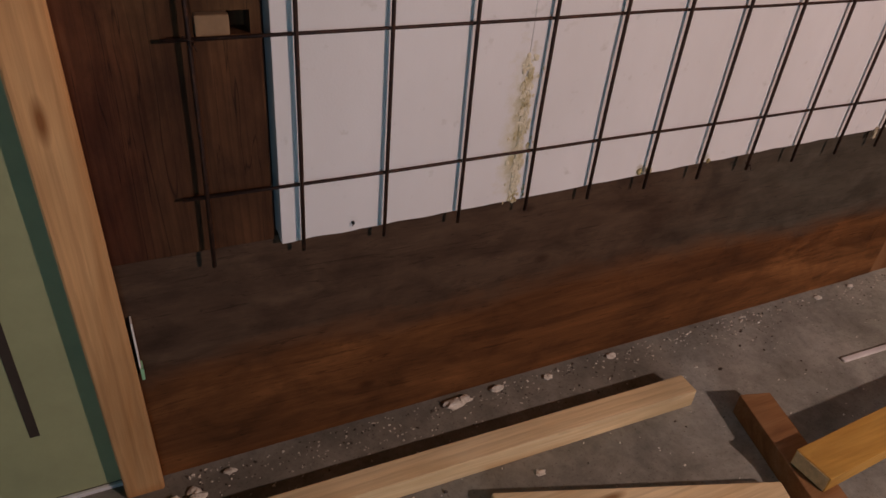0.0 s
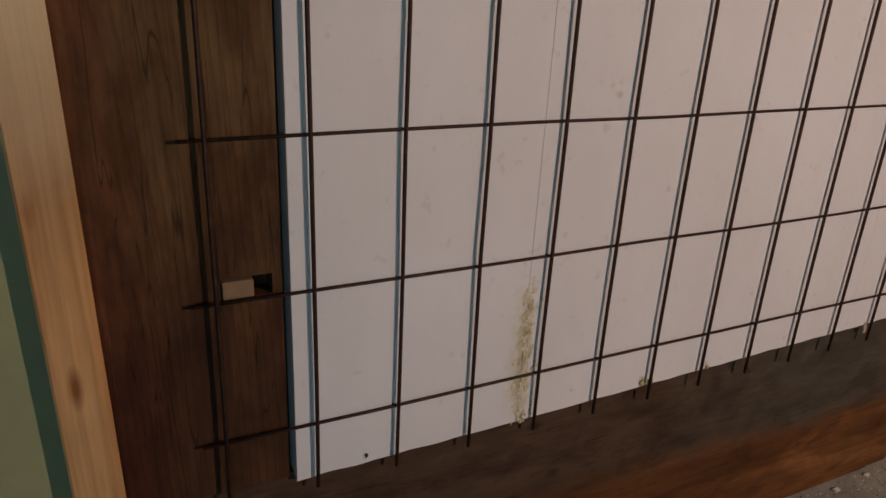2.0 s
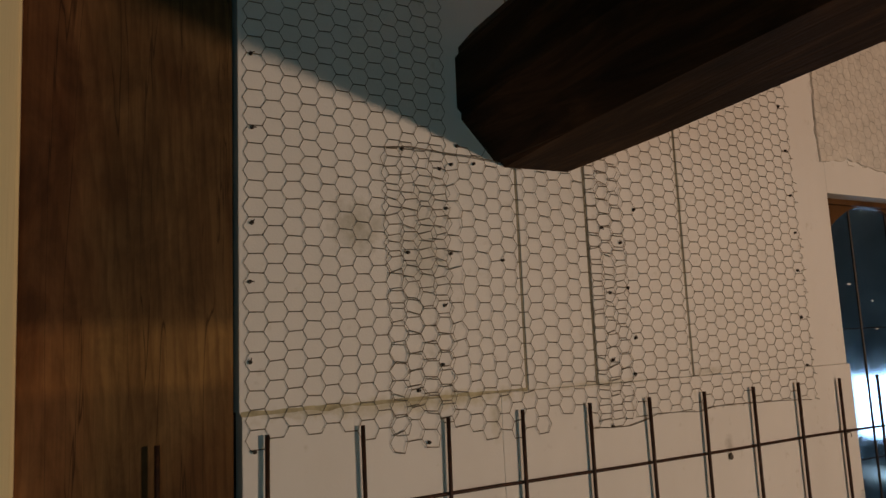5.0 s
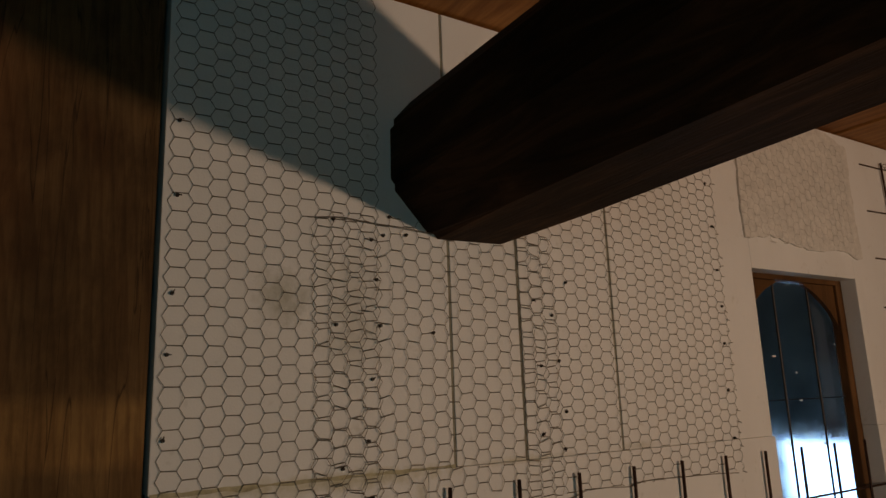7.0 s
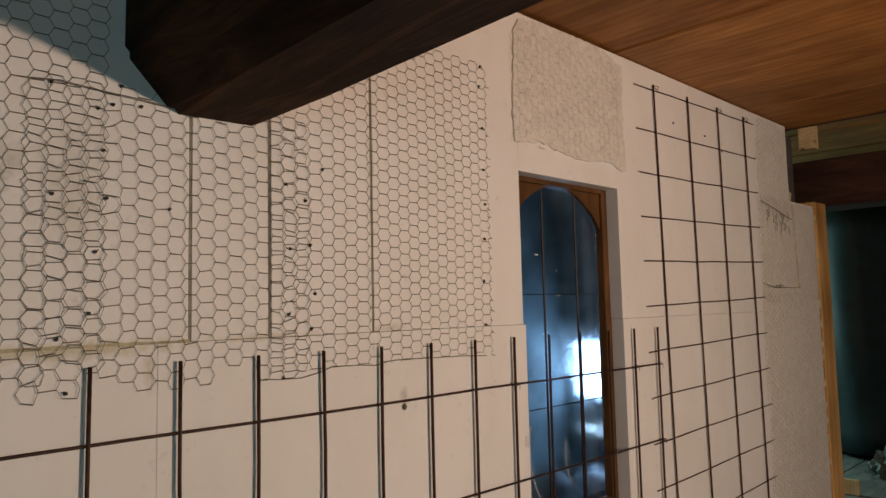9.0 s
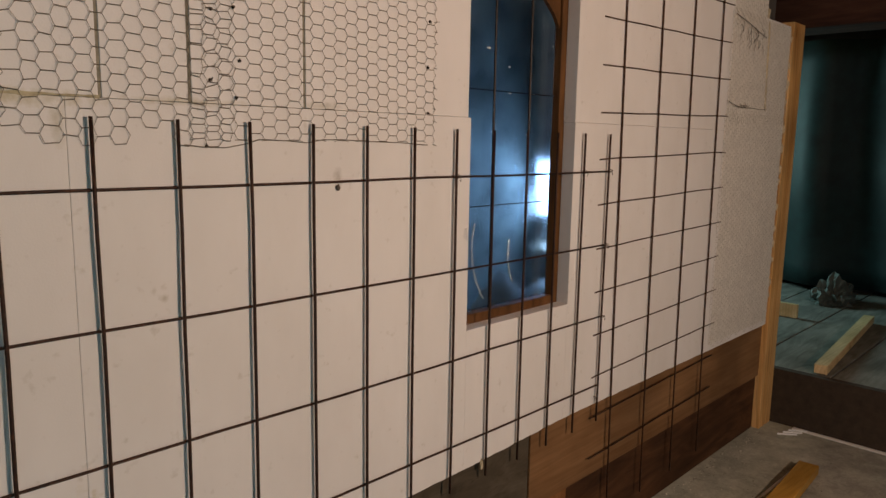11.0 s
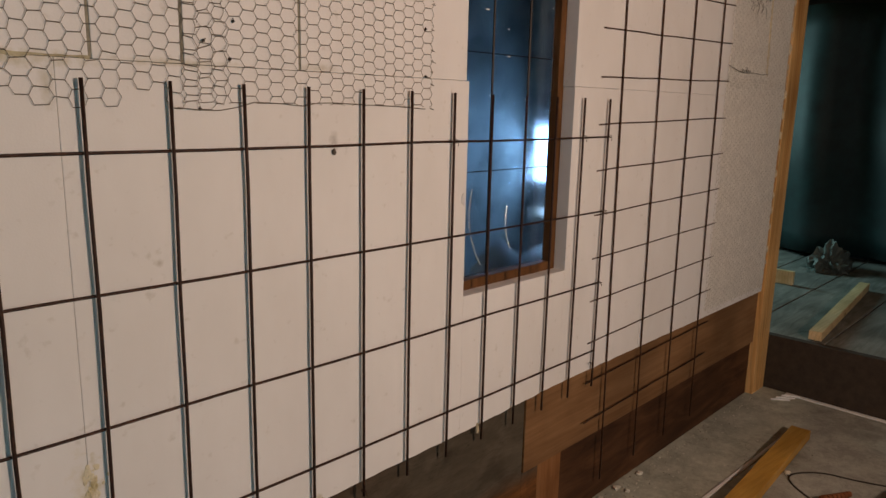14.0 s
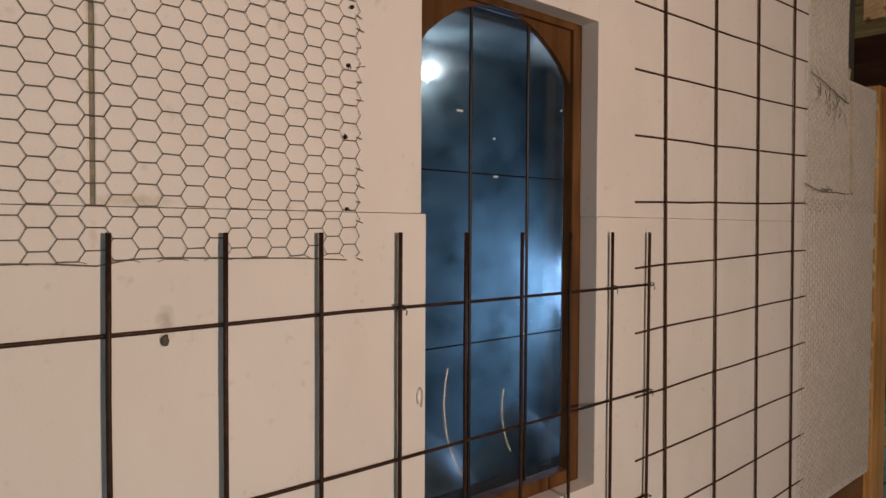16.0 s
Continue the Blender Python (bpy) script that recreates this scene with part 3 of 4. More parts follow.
POST_Y = 0.023
post = box(bmesh.new(), (-0.36, POST_Y, 0.530), (-0.0435, 0.09, 2.42), 0.004)
for spot, across in (((-0.137, 0, 0), (1, 0, 0)), ((-0.060, 0, 0), (1, 0, 0)), ((0, 0, 0.889), (0, 0, 1)), ((0, 0, 0.923), (0, 0, 1))):
    bmesh.ops.bisect_plane(post, geom=post.verts[:] + post.edges[:] + post.faces[:], plane_co=spot, plane_no=across)
slot = [f for f in post.faces if abs(f.calc_center_median().y - POST_Y) < 0.001 and -0.13 < f.calc_center_median().x < -0.065 and 0.89 < f.calc_center_median().z < 0.92]
for f in bmesh.ops.extrude_discrete_faces(post, faces=slot)["faces"]:
    bmesh.ops.translate(post, verts=f.verts[:], vec=(0, 0.042, 0))
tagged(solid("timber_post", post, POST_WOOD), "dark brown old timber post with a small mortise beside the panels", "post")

stud = bmesh.new()
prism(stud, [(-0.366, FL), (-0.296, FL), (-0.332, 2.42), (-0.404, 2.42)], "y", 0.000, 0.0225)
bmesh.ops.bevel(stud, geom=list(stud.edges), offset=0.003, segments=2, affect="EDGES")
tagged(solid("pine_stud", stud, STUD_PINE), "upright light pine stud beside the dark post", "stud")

tape = base("tape_strip", -0.293, 0.012, 0.29)
tagged(tape, "thin pale strip with a green tip beside the stud", "strip")
part("strip", box(bmesh.new(), (-0.2955, 0.010, 0.318), (-0.2925, 0.032, 0.420), 0.0008), SKIM, tape)
part("tip", box(bmesh.new(), (-0.2950, 0.008, 0.292), (-0.2895, 0.032, 0.3175), 0.001), TAPE_GREEN, tape, "pale green tip")

green = base("green_panel", -0.9, 0.1, 0.0)
tagged(green, "pale green painted panel standing behind the stud", "panel")
part("sheet", box(bmesh.new(), (-1.9, 0.045, 0.010), (-0.365, 0.075, 2.3), 0.002), GREEN, green)
# dark strip laid on the sheet where a thin shadow falls
part("shadow_strip", box(bmesh.new(), (-0.494, 0.0435, 0.185), (-0.478, 0.0448, 2.28)), DARK_BOARD, green, "dark upright strip put on as a shadow line")
part("edge_strip", box(bmesh.new(), (-1.9, 0.038, 0.0), (-0.365, 0.0445, 0.009)), WHITE_STRIP, green, "thin pale strip")

# squared log with worn corners, from the wall over the room
beam = bmesh.new()
profile = [(0.436, 1.954), (0.606, 1.957), (0.672, 2.045), (0.678, 2.125), (0.615, 2.195), (0.405, 2.225), (0.353, 2.165), (0.352, 2.045)]
BEAM_TURN, BEAM_RISE = BEAM
rings = []
for k in range(25):
    d = -0.002 + k * 0.2255
    ring = []
    for j, (x, z) in enumerate(profile):
        wob = noise.noise(Vector((j * 1.7, d * 1.3, 3.1))) * 0.008 * (k > 0)
        ring.append(beam.verts.new((x + BEAM_TURN * d + wob, WALL - 0.002 - d, z + BEAM_RISE * d + wob)))
    rings.append(ring)
for a, b in zip(rings, rings[1:]):
    for j in range(8):
        beam.faces.new((a[j], a[(j + 1) % 8], b[(j + 1) % 8], b[j]))
beam.faces.new(rings[0][::-1])
beam.faces.new(rings[-1])
bmesh.ops.bevel(beam, geom=[e for e in beam.edges if abs(e.verts[0].co.y - e.verts[1].co.y) > 0.1], offset=0.012, segments=2, affect="EDGES")
tagged(solid("ceiling_beam", beam, LOG), "heavy dark hewn log beam running out from the wall", "beam")

# ---- window ----
window = base("window_1", 1.68, 0.13, 0.96)
tagged(window, "narrow tall window with brown frame and arched head", "window", kind="structure")
GY = 0.078
part("window_frame", box(bmesh.new(), (1.880, GY - 0.019, 0.95), (1.925, GY + 0.013, 1.98), 0.003), FRAME_WOOD, window)
part("window_frame", box(bmesh.new(), (1.385, GY - 0.019, 0.95), (1.434, GY + 0.013, 1.98), 0.003), FRAME_WOOD, window)
part("window_frame", box(bmesh.new(), (1.4345, GY - 0.019, 0.945), (1.8795, GY + 0.013, 0.990), 0.003), FRAME_WOOD, window)
part("window_frame", box(bmesh.new(), (1.4345, GY - 0.019, 1.952), (1.8795, GY + 0.013, 1.99), 0.003), FRAME_WOOD, window)
arch = bmesh.new()
n = 14
low = [(1.435 + 0.444 * k / n, min(1.951, 1.835 + 0.122 * math.sin(math.pi * k / n) ** 0.75)) for k in range(n + 1)]
prism(arch, low + [(1.879, 1.9515), (1.435, 1.9515)], "y", GY - 0.010, GY + 0.002)
part("arched_head", arch, FRAME_WOOD, window, "brown arched head board")
part("pane", box(bmesh.new(), (1.435, GY + 0.006, 0.991), (1.879, GY + 0.010, 1.951)), GLASS, window, "dusty glass pane").visible_shadow = False
for x in (1.584, 1.750):
    part("glazing_bar", tube(bmesh.new(), [(x, GY - 0.001, 0.991), (x, GY - 0.001, 1.951)], 0.0035, 6), NAIL, window)
for z in (1.298, 1.628):
    part("glazing_bar", tube(bmesh.new(), [(1.435, GY + 0.001, z), (1.879, GY + 0.001, z)], 0.0016, 6), NAIL, window)

# blue porch behind the window
tagged(boxed("porch_floor", (0.8, 0.225, 0.0), (3.70, 1.60, 0.06), PORCH), "dim floor of the porch behind the window", "floor", kind="structure")
porch = bmesh.new()
for lo, hi in (((0.9, 1.50, 0.06), (3.62, 1.55, 2.36)), ((0.8, 0.225, 0.06), (0.9, 1.55, 2.36)), ((3.62, 0.225, 0.06), (3.70, 0.85, 2.36)), ((3.62, 1.43, 0.06), (3.70, 1.55, 2.36)),
               ((3.62, 0.85, 0.06), (3.70, 1.43, 0.80)), ((3.62, 0.85, 0.86), (3.70, 1.43, 1.03)), ((3.62, 0.85, 1.36), (3.70, 1.43, 2.36))):
    box(porch, lo, hi)
tagged(solid("wall_porch", porch, PORCH), "blue-grey outer wall with a bright opening", "wall", kind="structure")
tagged(boxed("porch_ceiling", (0.8, 0.225, 2.361), (3.70, 1.60, 2.41), PORCH), "dim ceiling behind the window", "ceiling", kind="structure")
tagged(boxed("sky_backdrop", (3.703, 0.80, 0.7), (3.715, 1.48, 1.5), glow("daylight", (0.48, 0.75, 1.0), 1.8)), "bright daylight outside the porch", "backdrop", kind="structure")
bulb = base("porch_lamp", 2.681, 1.46, 2.20)
tagged(bulb, "small lit white lamp on the porch wall", "lamp")
bm = bmesh.new()
bmesh.ops.create_uvsphere(bm, u_segments=12, v_segments=8, radius=0.026, matrix=pose(2.681, 1.455, 2.205))
part("bulb", bm, glow("lamp_white", (0.9, 0.97, 1.0), 45.0), bulb, "glowing white bulb", True)
part("holder", box(bmesh.new(), (2.655, 1.478, 2.18), (2.707, 1.4985, 2.23), 0.003), WHITE_STRIP, bulb)
# curved glints on the pane, modelled as thin pale rods behind it
for x, y, z0, z1, bend in ((1.622, 0.16, 0.995, 1.235, -0.03), (1.758, 0.14, 1.035, 1.175, -0.014)):
    pts = [(x + bend * (1 - (2 * k / 9 - 0.6) ** 2), y, z1 + (z0 - z1) * k / 9) for k in range(10)]
    part("glint_curve", tube(bmesh.new(), pts, 0.0020, 6), GREY_WIRE, window, "thin pale curve modelled as a glint on the glass", True)
for x, z, w in ((1.584, 1.512, 0.006), (1.750, 1.505, 0.007), (1.66, 1.625, 0.011), (1.655, 1.70, 0.006), (1.56, 1.745, 0.013), (1.655, 1.962, 0.005), (1.75, 1.30, 0.006), (1.867, 1.78, 0.004)):
    part("putty_speck", box(bmesh.new(), (x - 0.6 * w, GY + 0.003, z - 0.0025), (x + 0.6 * w, GY + 0.0055, z + 0.002), 0.001), WHITE_STRIP, window, "pale putty speck on the glass")
# sill plate of the porch that the frame stands on, outside the view
part("outer_sill", box(bmesh.new(), (1.36, 0.0925, 0.9405), (2.42, 0.22, 0.948)), DARK_BOARD, window)

# ---- reinforcing mesh ----


def mesh_mat(name, xs, zs, x0, x1, z0, z1, y, rv, rh, label, lean=0.0, mat=None):
    """Welded bars: uprights in front, cross bars behind them, slightly uneven; lean turns the whole mesh a little."""
    def at(x, y, z):
        return (x - lean * (z - 1.3), y, z + lean * (x - xs[0]))

    thing = base(name, (x0 + x1) / 2, y, z0)
    tagged(thing, label, "rebar mesh", "reinforcing meshes on the wall")
    for k, x in enumerate(xs):
        bow = [random.uniform(-0.002, 0.002) for _ in range(6)]
        pts = [at(x + bow[j], y + 0.5 * bow[j], z0 + (z1 - z0) * j / 5) for j in range(6)]
        part("upright_bar", tube(bmesh.new(), pts, rv), mat or STEEL, thing, smooth=True)
    for z in zs:
        pts = [at(x0 + (x1 - x0) * j / 8, y + rv + rh, z + random.uniform(-0.0015, 0.0015)) for j in range(9)]
        part("cross_bar", tube(bmesh.new(), pts, rh), mat or STEEL, thing, smooth=True)
    return thing


mesh_mat("rebar_mesh", [0.15 * i for i in range(-1, 15)], [0.64 + 0.25 * j for j in range(4)], -0.185, 2.115, 0.511, 1.514, 0.0015,
         0.0036, 0.003, "rusty oblong welded steel mesh standing off the white panels")
mesh_mat("rebar_mesh", [2.185 + 0.2535 * k for k in range(4)], [0.372 + 0.1518 * j for j in range(14)], 2.060, 3.062, 0.10, 2.362, 0.0065,
         0.0032, 0.0026, "rusty square welded steel mesh beside the window", 0.024, STEEL_BROWN)


OVERLAPS = ((0.205, 0.345), (0.640, 0.735))  # where two nettings lie crumpled over one another


def nets(name, x0, x1, z0, z1, y, label, skip=0.0, shift=0.0, pitch=0.0282, rise=0.0312, r=0.0006, bulge=0.003, ragged=True, mat=None, uneven=1.0, slope=0.0, foot=0.0, tips=False):
    """Hexagonal wire netting with twisted flat sides, gently bulging, a ragged lower edge."""
    bm = bmesh.new()
    cols, rows = int((x1 - x0) / pitch), int((z1 - z0) / rise)
    seen = set()

    def place(x, z):
        w = Vector((x * 7, z * 7, shift))
        much = uneven * (2.6 if any(a < x < b and z < 1.98 for a, b in OVERLAPS) else 1.0)
        sway, wag = 0.008 * uneven, 0.0045 * much
        return Vector((x + sway * noise.noise(w) + wag * noise.noise(w * 4.3), y - abs(bulge * much / uneven * noise.noise(w * 0.7 + Vector((9, 0, 0)))),
                       max(foot, z + sway * noise.noise(w + Vector((0, 5, 0))) + wag * noise.noise(w * 4.1 + Vector((7, 0, 0))))))

    for c in range(cols + 1):
        for q in range(rows + 1):
            cx, cz = x0 + c * pitch, z0 + q * rise + (rise / 2 if c % 2 else 0) + slope * c * pitch
            if ragged and q == 0 and random.random() < 0.35:
                continue
            a, b = pitch * 0.36, pitch * 0.64
            corners = [(cx - a, cz + rise / 2), (cx + a, cz + rise / 2), (cx + b, cz), (cx + a, cz - rise / 2), (cx - a, cz - rise / 2), (cx - b, cz)]
            for k in range(6):
                p, s = corners[k], corners[(k + 1) % 6]
                key = tuple(sorted(((round(p[0] * 400), round(p[1] * 400)), (round(s[0] * 400), round(s[1] * 400)))))
                if key in seen or max(p[1], s[1]) < foot + 0.001 or min(p[0], s[0]) < x0 - 0.022 or max(p[0], s[0]) > x1 + 0.012 or random.random() < skip:
                    continue
                seen.add(key)
                tube(bm, [place(*p), place(*s)], r * (1.5 if k in (0, 3) else 0.8), 4)
    for q in range(rows if tips else 0):
        z = z0 + q * rise + random.uniform(-0.004, 0.004)
        if random.random() < 0.75:
            tube(bm, [(x1 + 0.004, y, z), (x1 + random.uniform(0.010, 0.022), y - 0.002, z + random.uniform(-0.006, 0.004))], r * 1.3, 4)
    ob = solid(name, bm, mat or WIRE)
    return tagged(ob, label, "wire netting", "hexagonal wire nettings on the wall")


nets("wire_netting", -0.012, 0.335, 1.506, 2.40, WALL - 0.0018, "hexagonal wire netting nailed over the white panels", 0.0, 0.0, 0.0291, 0.0290, uneven=0.45)
net_middle = nets("wire_netting", 0.2175, 0.715, 1.4808, 1.955, WALL - 0.003, "overlapping hexagonal wire netting with a ragged lower edge", 0.02, 0.9, 0.0285, 0.0295, uneven=0.75)
net_right = nets("wire_netting", 0.647, 1.266, 1.4780, 2.225, WALL - 0.002, "hexagonal wire netting with a straight selvage below", 0.0, 0.4, 0.0305, 0.0268, ragged=False, uneven=0.32, slope=0.006, foot=1.477, tips=True)
nets("wire_netting", 3.03, 3.715, 0.60, 1.62, WALL - 0.004, "fine grey wire netting near the pine post", 0.0, 0.2, 0.0225, 0.025, 0.0007, mat=GREY_WIRE)
nets("wire_netting", 3.03, 3.715, 1.60, 2.04, WALL - 0.007, "overlapping grey wire netting near the pine post", 0.0, 0.7, 0.0225, 0.025, 0.0007, mat=GREY_WIRE)
nets("wire_netting", 3.07, 3.40, 1.98, 2.39, WALL - 0.005, "grey wire netting up to the ceiling", 0.0, 0.1, 0.0225, 0.025, 0.0007, mat=GREY_WIRE)
nets("wire_netting", 1.395, 1.93, 2.06, 2.36, WALL - 0.0062, "netting pressed into grey plaster above the window", 0.03, 0.5, 0.0282, 0.0312, 0.0007, bulge=0.0006, mat=PLASTER_WIRE)

selvage = tube(bmesh.new(), [(0.615, WALL - 0.006, 1.468), (0.65, WALL - 0.006, 1.464), (0.70, WALL - 0.006, 1.463), (0.74, WALL - 0.006, 1.470), (0.775, WALL - 0.006, 1.480), (0.84, WALL - 0.005, 1.478), (0.89, WALL - 0.005, 1.474), (0.93, WALL - 0.005, 1.481), (0.98, WALL - 0.005, 1.482), (1.06, WALL - 0.005, 1.479), (1.16, WALL - 0.005, 1.477), (1.25, WALL - 0.005, 1.472)], 0.001, 5)
part("selvage", selvage, WIRE, net_right, "thin edge wire")
part("selvage", tube(bmesh.new(), [(0.195, WALL - 0.006, 1.968), (0.25, WALL - 0.009, 1.973), (0.31, WALL - 0.007, 1.969), (0.37, WALL - 0.010, 1.966), (0.43, WALL - 0.006, 1.962)], 0.001, 5), WIRE, net_middle, "thin edge wire")

# ---- tie wires ----
for x, z in ((-0.15, 1.39), (-0.15, 0.89), (1.35, 1.39), (1.95, 1.39), (2.1, 1.14), (2.1, 0.89), (2.1, 1.39), (2.160, 2.345), (2.667, 2.357), (2.920, 2.363), (2.08, 0.60), (1.045, 0.525)):
    bm = bmesh.new()
    tube(bm, [(x + 0.008 * math.cos(a), -0.004 + 0.007 * math.sin(a), z + 0.008 * math.sin(a * 0.5)) for a in (k * 0.785 for k in range(10))], 0.0011, 5)
    tube(bm, [(x + 0.005, -0.006, z), (x + 0.007, -0.009, z - 0.005), (x + 0.006 + random.uniform(0, 0.004), -0.007, z - 0.011)], 0.0010, 5)
    tagged(solid("tie_wire", bm, STEEL, True), "twisted rusty tie wire round two crossing bars", "tie wire", "tie wires on the meshes")

# ---- nails ----
NAILS = [(-0.02, 1.49), (-0.02, 1.62), (-0.02, 1.74), (-0.018, 1.83), (-0.02, 1.98), (-0.02, 2.1), (0.255, 1.56), (0.30, 1.60), (0.31, 1.70), (0.325, 1.79), (0.32, 1.87),
         (0.24, 1.79), (0.24, 1.97), (0.31, 1.94), (0.38, 1.955), (0.345, 1.985), (0.435, 1.78), (0.27, 1.475), (0.33, 1.95), (0.67, 1.59), (0.675, 1.72), (0.665, 1.85),
         (0.73, 1.56), (0.735, 1.63), (0.725, 1.73), (0.715, 1.82), (0.76, 1.89), (0.66, 1.465), (1.27, 1.55), (1.275, 1.66), (1.28, 1.77), (1.28, 1.86), (1.28, 1.95),
         (1.28, 2.06), (1.275, 2.17), (1.278, 2.225), (0.094, 0.545), (2.3, 2.25), (2.55, 2.24), (2.7, 2.2)]
nail_mesh = None
for x, z in NAILS:
    x -= 0.022 if 1.2 < x < 1.3 else 0.0
    if nail_mesh is None:
        bm = bmesh.new()
        bmesh.ops.create_cone(bm, cap_ends=True, segments=9, radius1=0.0032, radius2=0.0026, depth=0.004, matrix=pose(0, -0.002, 0, 90))
        tube(bm, [(0, -0.003, 0), (0.001, -0.004, 0.003), (0.002, -0.003, 0.0055)], 0.0011, 5)
        bmesh.ops.recalc_face_normals(bm, faces=bm.faces)
        nail_mesh = bpy.data.meshes.new("nail")
        bm.to_mesh(nail_mesh)
        bm.free()
        nail_mesh.materials.append(NAIL)
    ob = new("nail", nail_mesh)
    ob.matrix_world = pose(x + random.uniform(-0.004, 0.004), WALL - 0.0015, z, 0, random.uniform(0, 360), 0)
    tagged(ob, "small dark nail holding the netting to the panel", "nail", "nails in the panels")


def blob(name, x, y, z, size, mat, label, category, squash=(1, 1, 1), group="", seed=0, rugged=False):
    bm = bmesh.new()
    bmesh.ops.create_icosphere(bm, subdivisions=2, radius=1.0)
    for v in bm.verts:
        k = 1 + (0.75 if rugged else 0.45) * noise.noise(v.co * (2.7 if rugged else 1.6) + Vector((seed * 3.1, seed, 0)))
        v.co = Vector((v.co.x * squash[0], v.co.y * squash[1], v.co.z * squash[2])) * k * size
    ob = solid(name, bm, mat, not rugged)
    ob.location = (x, y, z)
    return tagged(ob, label, category, group)


# plastic sacks piled in the porch
for k, (x, y, z, size, squash) in enumerate(((2.30, 0.98, 0.40, 0.34, (0.72, 0.62, 1.0)), (2.76, 1.00, 0.40, 0.34, (0.72, 0.65, 1.0)), (3.22, 1.02, 0.38, 0.33, (0.74, 0.65, 1.0)))):
    blob("plastic_sack", x, y, z, size, SACK, "pale filled plastic sack on the porch pile", "sack", squash, "plastic sacks in the porch", k + 20)

# hardened foam run down the panel joint
foam = bmesh.new()
for k in range(260):
    f = random.random()
    z = 0.527 + 0.30 * f
    x = 0.425 - 0.008 * f + random.gauss(0, 0.004 if k % 3 else 0.013)
    bmesh.ops.create_icosphere(foam, subdivisions=1, radius=random.uniform(0.0013, 0.0054), matrix=Matrix.Translation((x, WALL - 0.0002, z)) @ Matrix.Diagonal((1, 0.45, random.uniform(1, 1.9), 1)))
for v in foam.verts:
    v.co += 0.0018 * Vector(noise.noise_vector(v.co * 300))
tagged(solid("foam_seam", foam, SMEAR), "yellowed hardened foam crumbs in the panel joint", "foam", kind="stuff")
for k, (x, z, s) in enumerate(((0.735, 0.550, 0.010), (0.760, 0.548, 0.011), (0.912, 0.55, 0.006), (0.93, 0.547, 0.007))):
    blob("foam_lump", x, WALL - 0.002, z, s, FOAM, "small yellowish lump of hardened foam on the panel edge", "foam", (0.7, 0.35, 0.8), "foam lumps", k)
for x, z in ((0.972, 1.388 - 0.012),):
    blob("dark_plug", x, WALL - 0.003, z, 0.0065, GRIT, "small dark plug pushed into the panel", "plug", (0.8, 0.7, 1.1))

blob("foam_sliver", 1.492, WALL - 0.003, 0.545, 0.011, FOAM_PALE, "white foam sliver hanging from the panel edge", "foam", (0.45, 0.35, 1.8), "", 9, True)
loop = tube(bmesh.new(), [(1.402 + 0.006 * math.cos(a), WALL - 0.004, 1.235 + 0.017 * math.sin(a)) for a in (k * 0.524 - 1.4 for k in range(11))], 0.0011, 6)
tagged(solid("wire_loop", loop, WHITE_STRIP, True), "small pale wire loop at the edge of the window opening", "wire")

spacer = base("spacer_block", -0.115, 0.03, 0.9)
tagged(spacer, "small pale wood block wedged in the post's mortise", "wood block")
part("block", box(bmesh.new(), (-0.1365, 0.018, 0.8895), (-0.089, 0.063, 0.919), 0.003), BLOCK_WOOD, spacer)

# plaster patch over the window
patch = bmesh.new()
rough = [(1.392, 2.36), (1.385, 2.045), (1.503, 2.058), (1.672, 2.034), (1.865, 2.046), (1.930, 2.022), (1.957, 2.03), (1.946, 2.164), (1.955, 2.378), (1.832, 2.414), (1.55, 2.416), (1.42, 2.40)]
outline = []
for (xa, za), (xb, zb) in zip(rough, rough[1:] + rough[:1]):
    steps = max(1, int(math.hypot(xb - xa, zb - za) / 0.018))
    for k in range(steps):
        x, z = xa + (xb - xa) * k / steps, za + (zb - za) * k / steps
        outline.append((x + 0.008 * noise.noise(Vector((x * 45, z * 45, 1))), min(2.418, z + 0.008 * noise.noise(Vector((x * 45, z * 45, 6))))))
prism(patch, outline, "y", WALL - 0.006, WALL)
tagged(solid("plaster_patch", patch, PLASTER), "rough grey plaster patch above the window", "plaster")

skim = bmesh.new()
side = [(3.045 + 0.03 * noise.noise(Vector((z * 3, 0, 0))), z) for z in (0.60 + 0.09 * k for k in range(20))]
prism(skim, side + [(3.408, 2.40), (3.408, 2.052), (3.722, 2.048), (3.722, 0.60)], "y", WALL - 0.002, WALL + 0.001)
tagged(solid("plaster_skim", skim, SKIM), "thin grey plaster skim under the netting by the post", "plaster")

seam = bmesh.new()
for k in range(34):
    z = 1.655 + 0.38 * k / 33
    bmesh.ops.create_icosphere(seam, subdivisions=1, radius=random.uniform(0.006, 0.010), matrix=Matrix.Translation((3.462 - 0.07 * (z - 1.655) + random.uniform(-0.003, 0.003), WALL - 0.004, z)) @ Matrix.Diagonal((0.8, 0.5, 1.6, 1)))
tagged(solid("foam_seam", seam, FOAM_PALE, True), "pale squeezed-out foam running up a panel joint", "foam")
tangle = bmesh.new()
for k in range(16):
    x, z = random.uniform(3.09, 3.38), random.uniform(1.93, 2.01)
    tube(tangle, [(x, WALL - 0.009, z), (x + random.uniform(-0.02, 0.02), WALL - 0.014, z - 0.02), (x + random.uniform(-0.03, 0.03), WALL - 0.009, z - random.uniform(0.03, 0.06))], 0.0011, 4)
tube(tangle, [(3.05, WALL - 0.010, 2.03), (3.16, WALL - 0.013, 2.012), (3.30, WALL - 0.011, 1.985), (3.40, WALL - 0.010, 1.97)], 0.0016, 5)
tagged(solid("cut_wire_ends", tangle, WIRE, True), "tangle of dark cut wire ends on the grey netting", "wire")
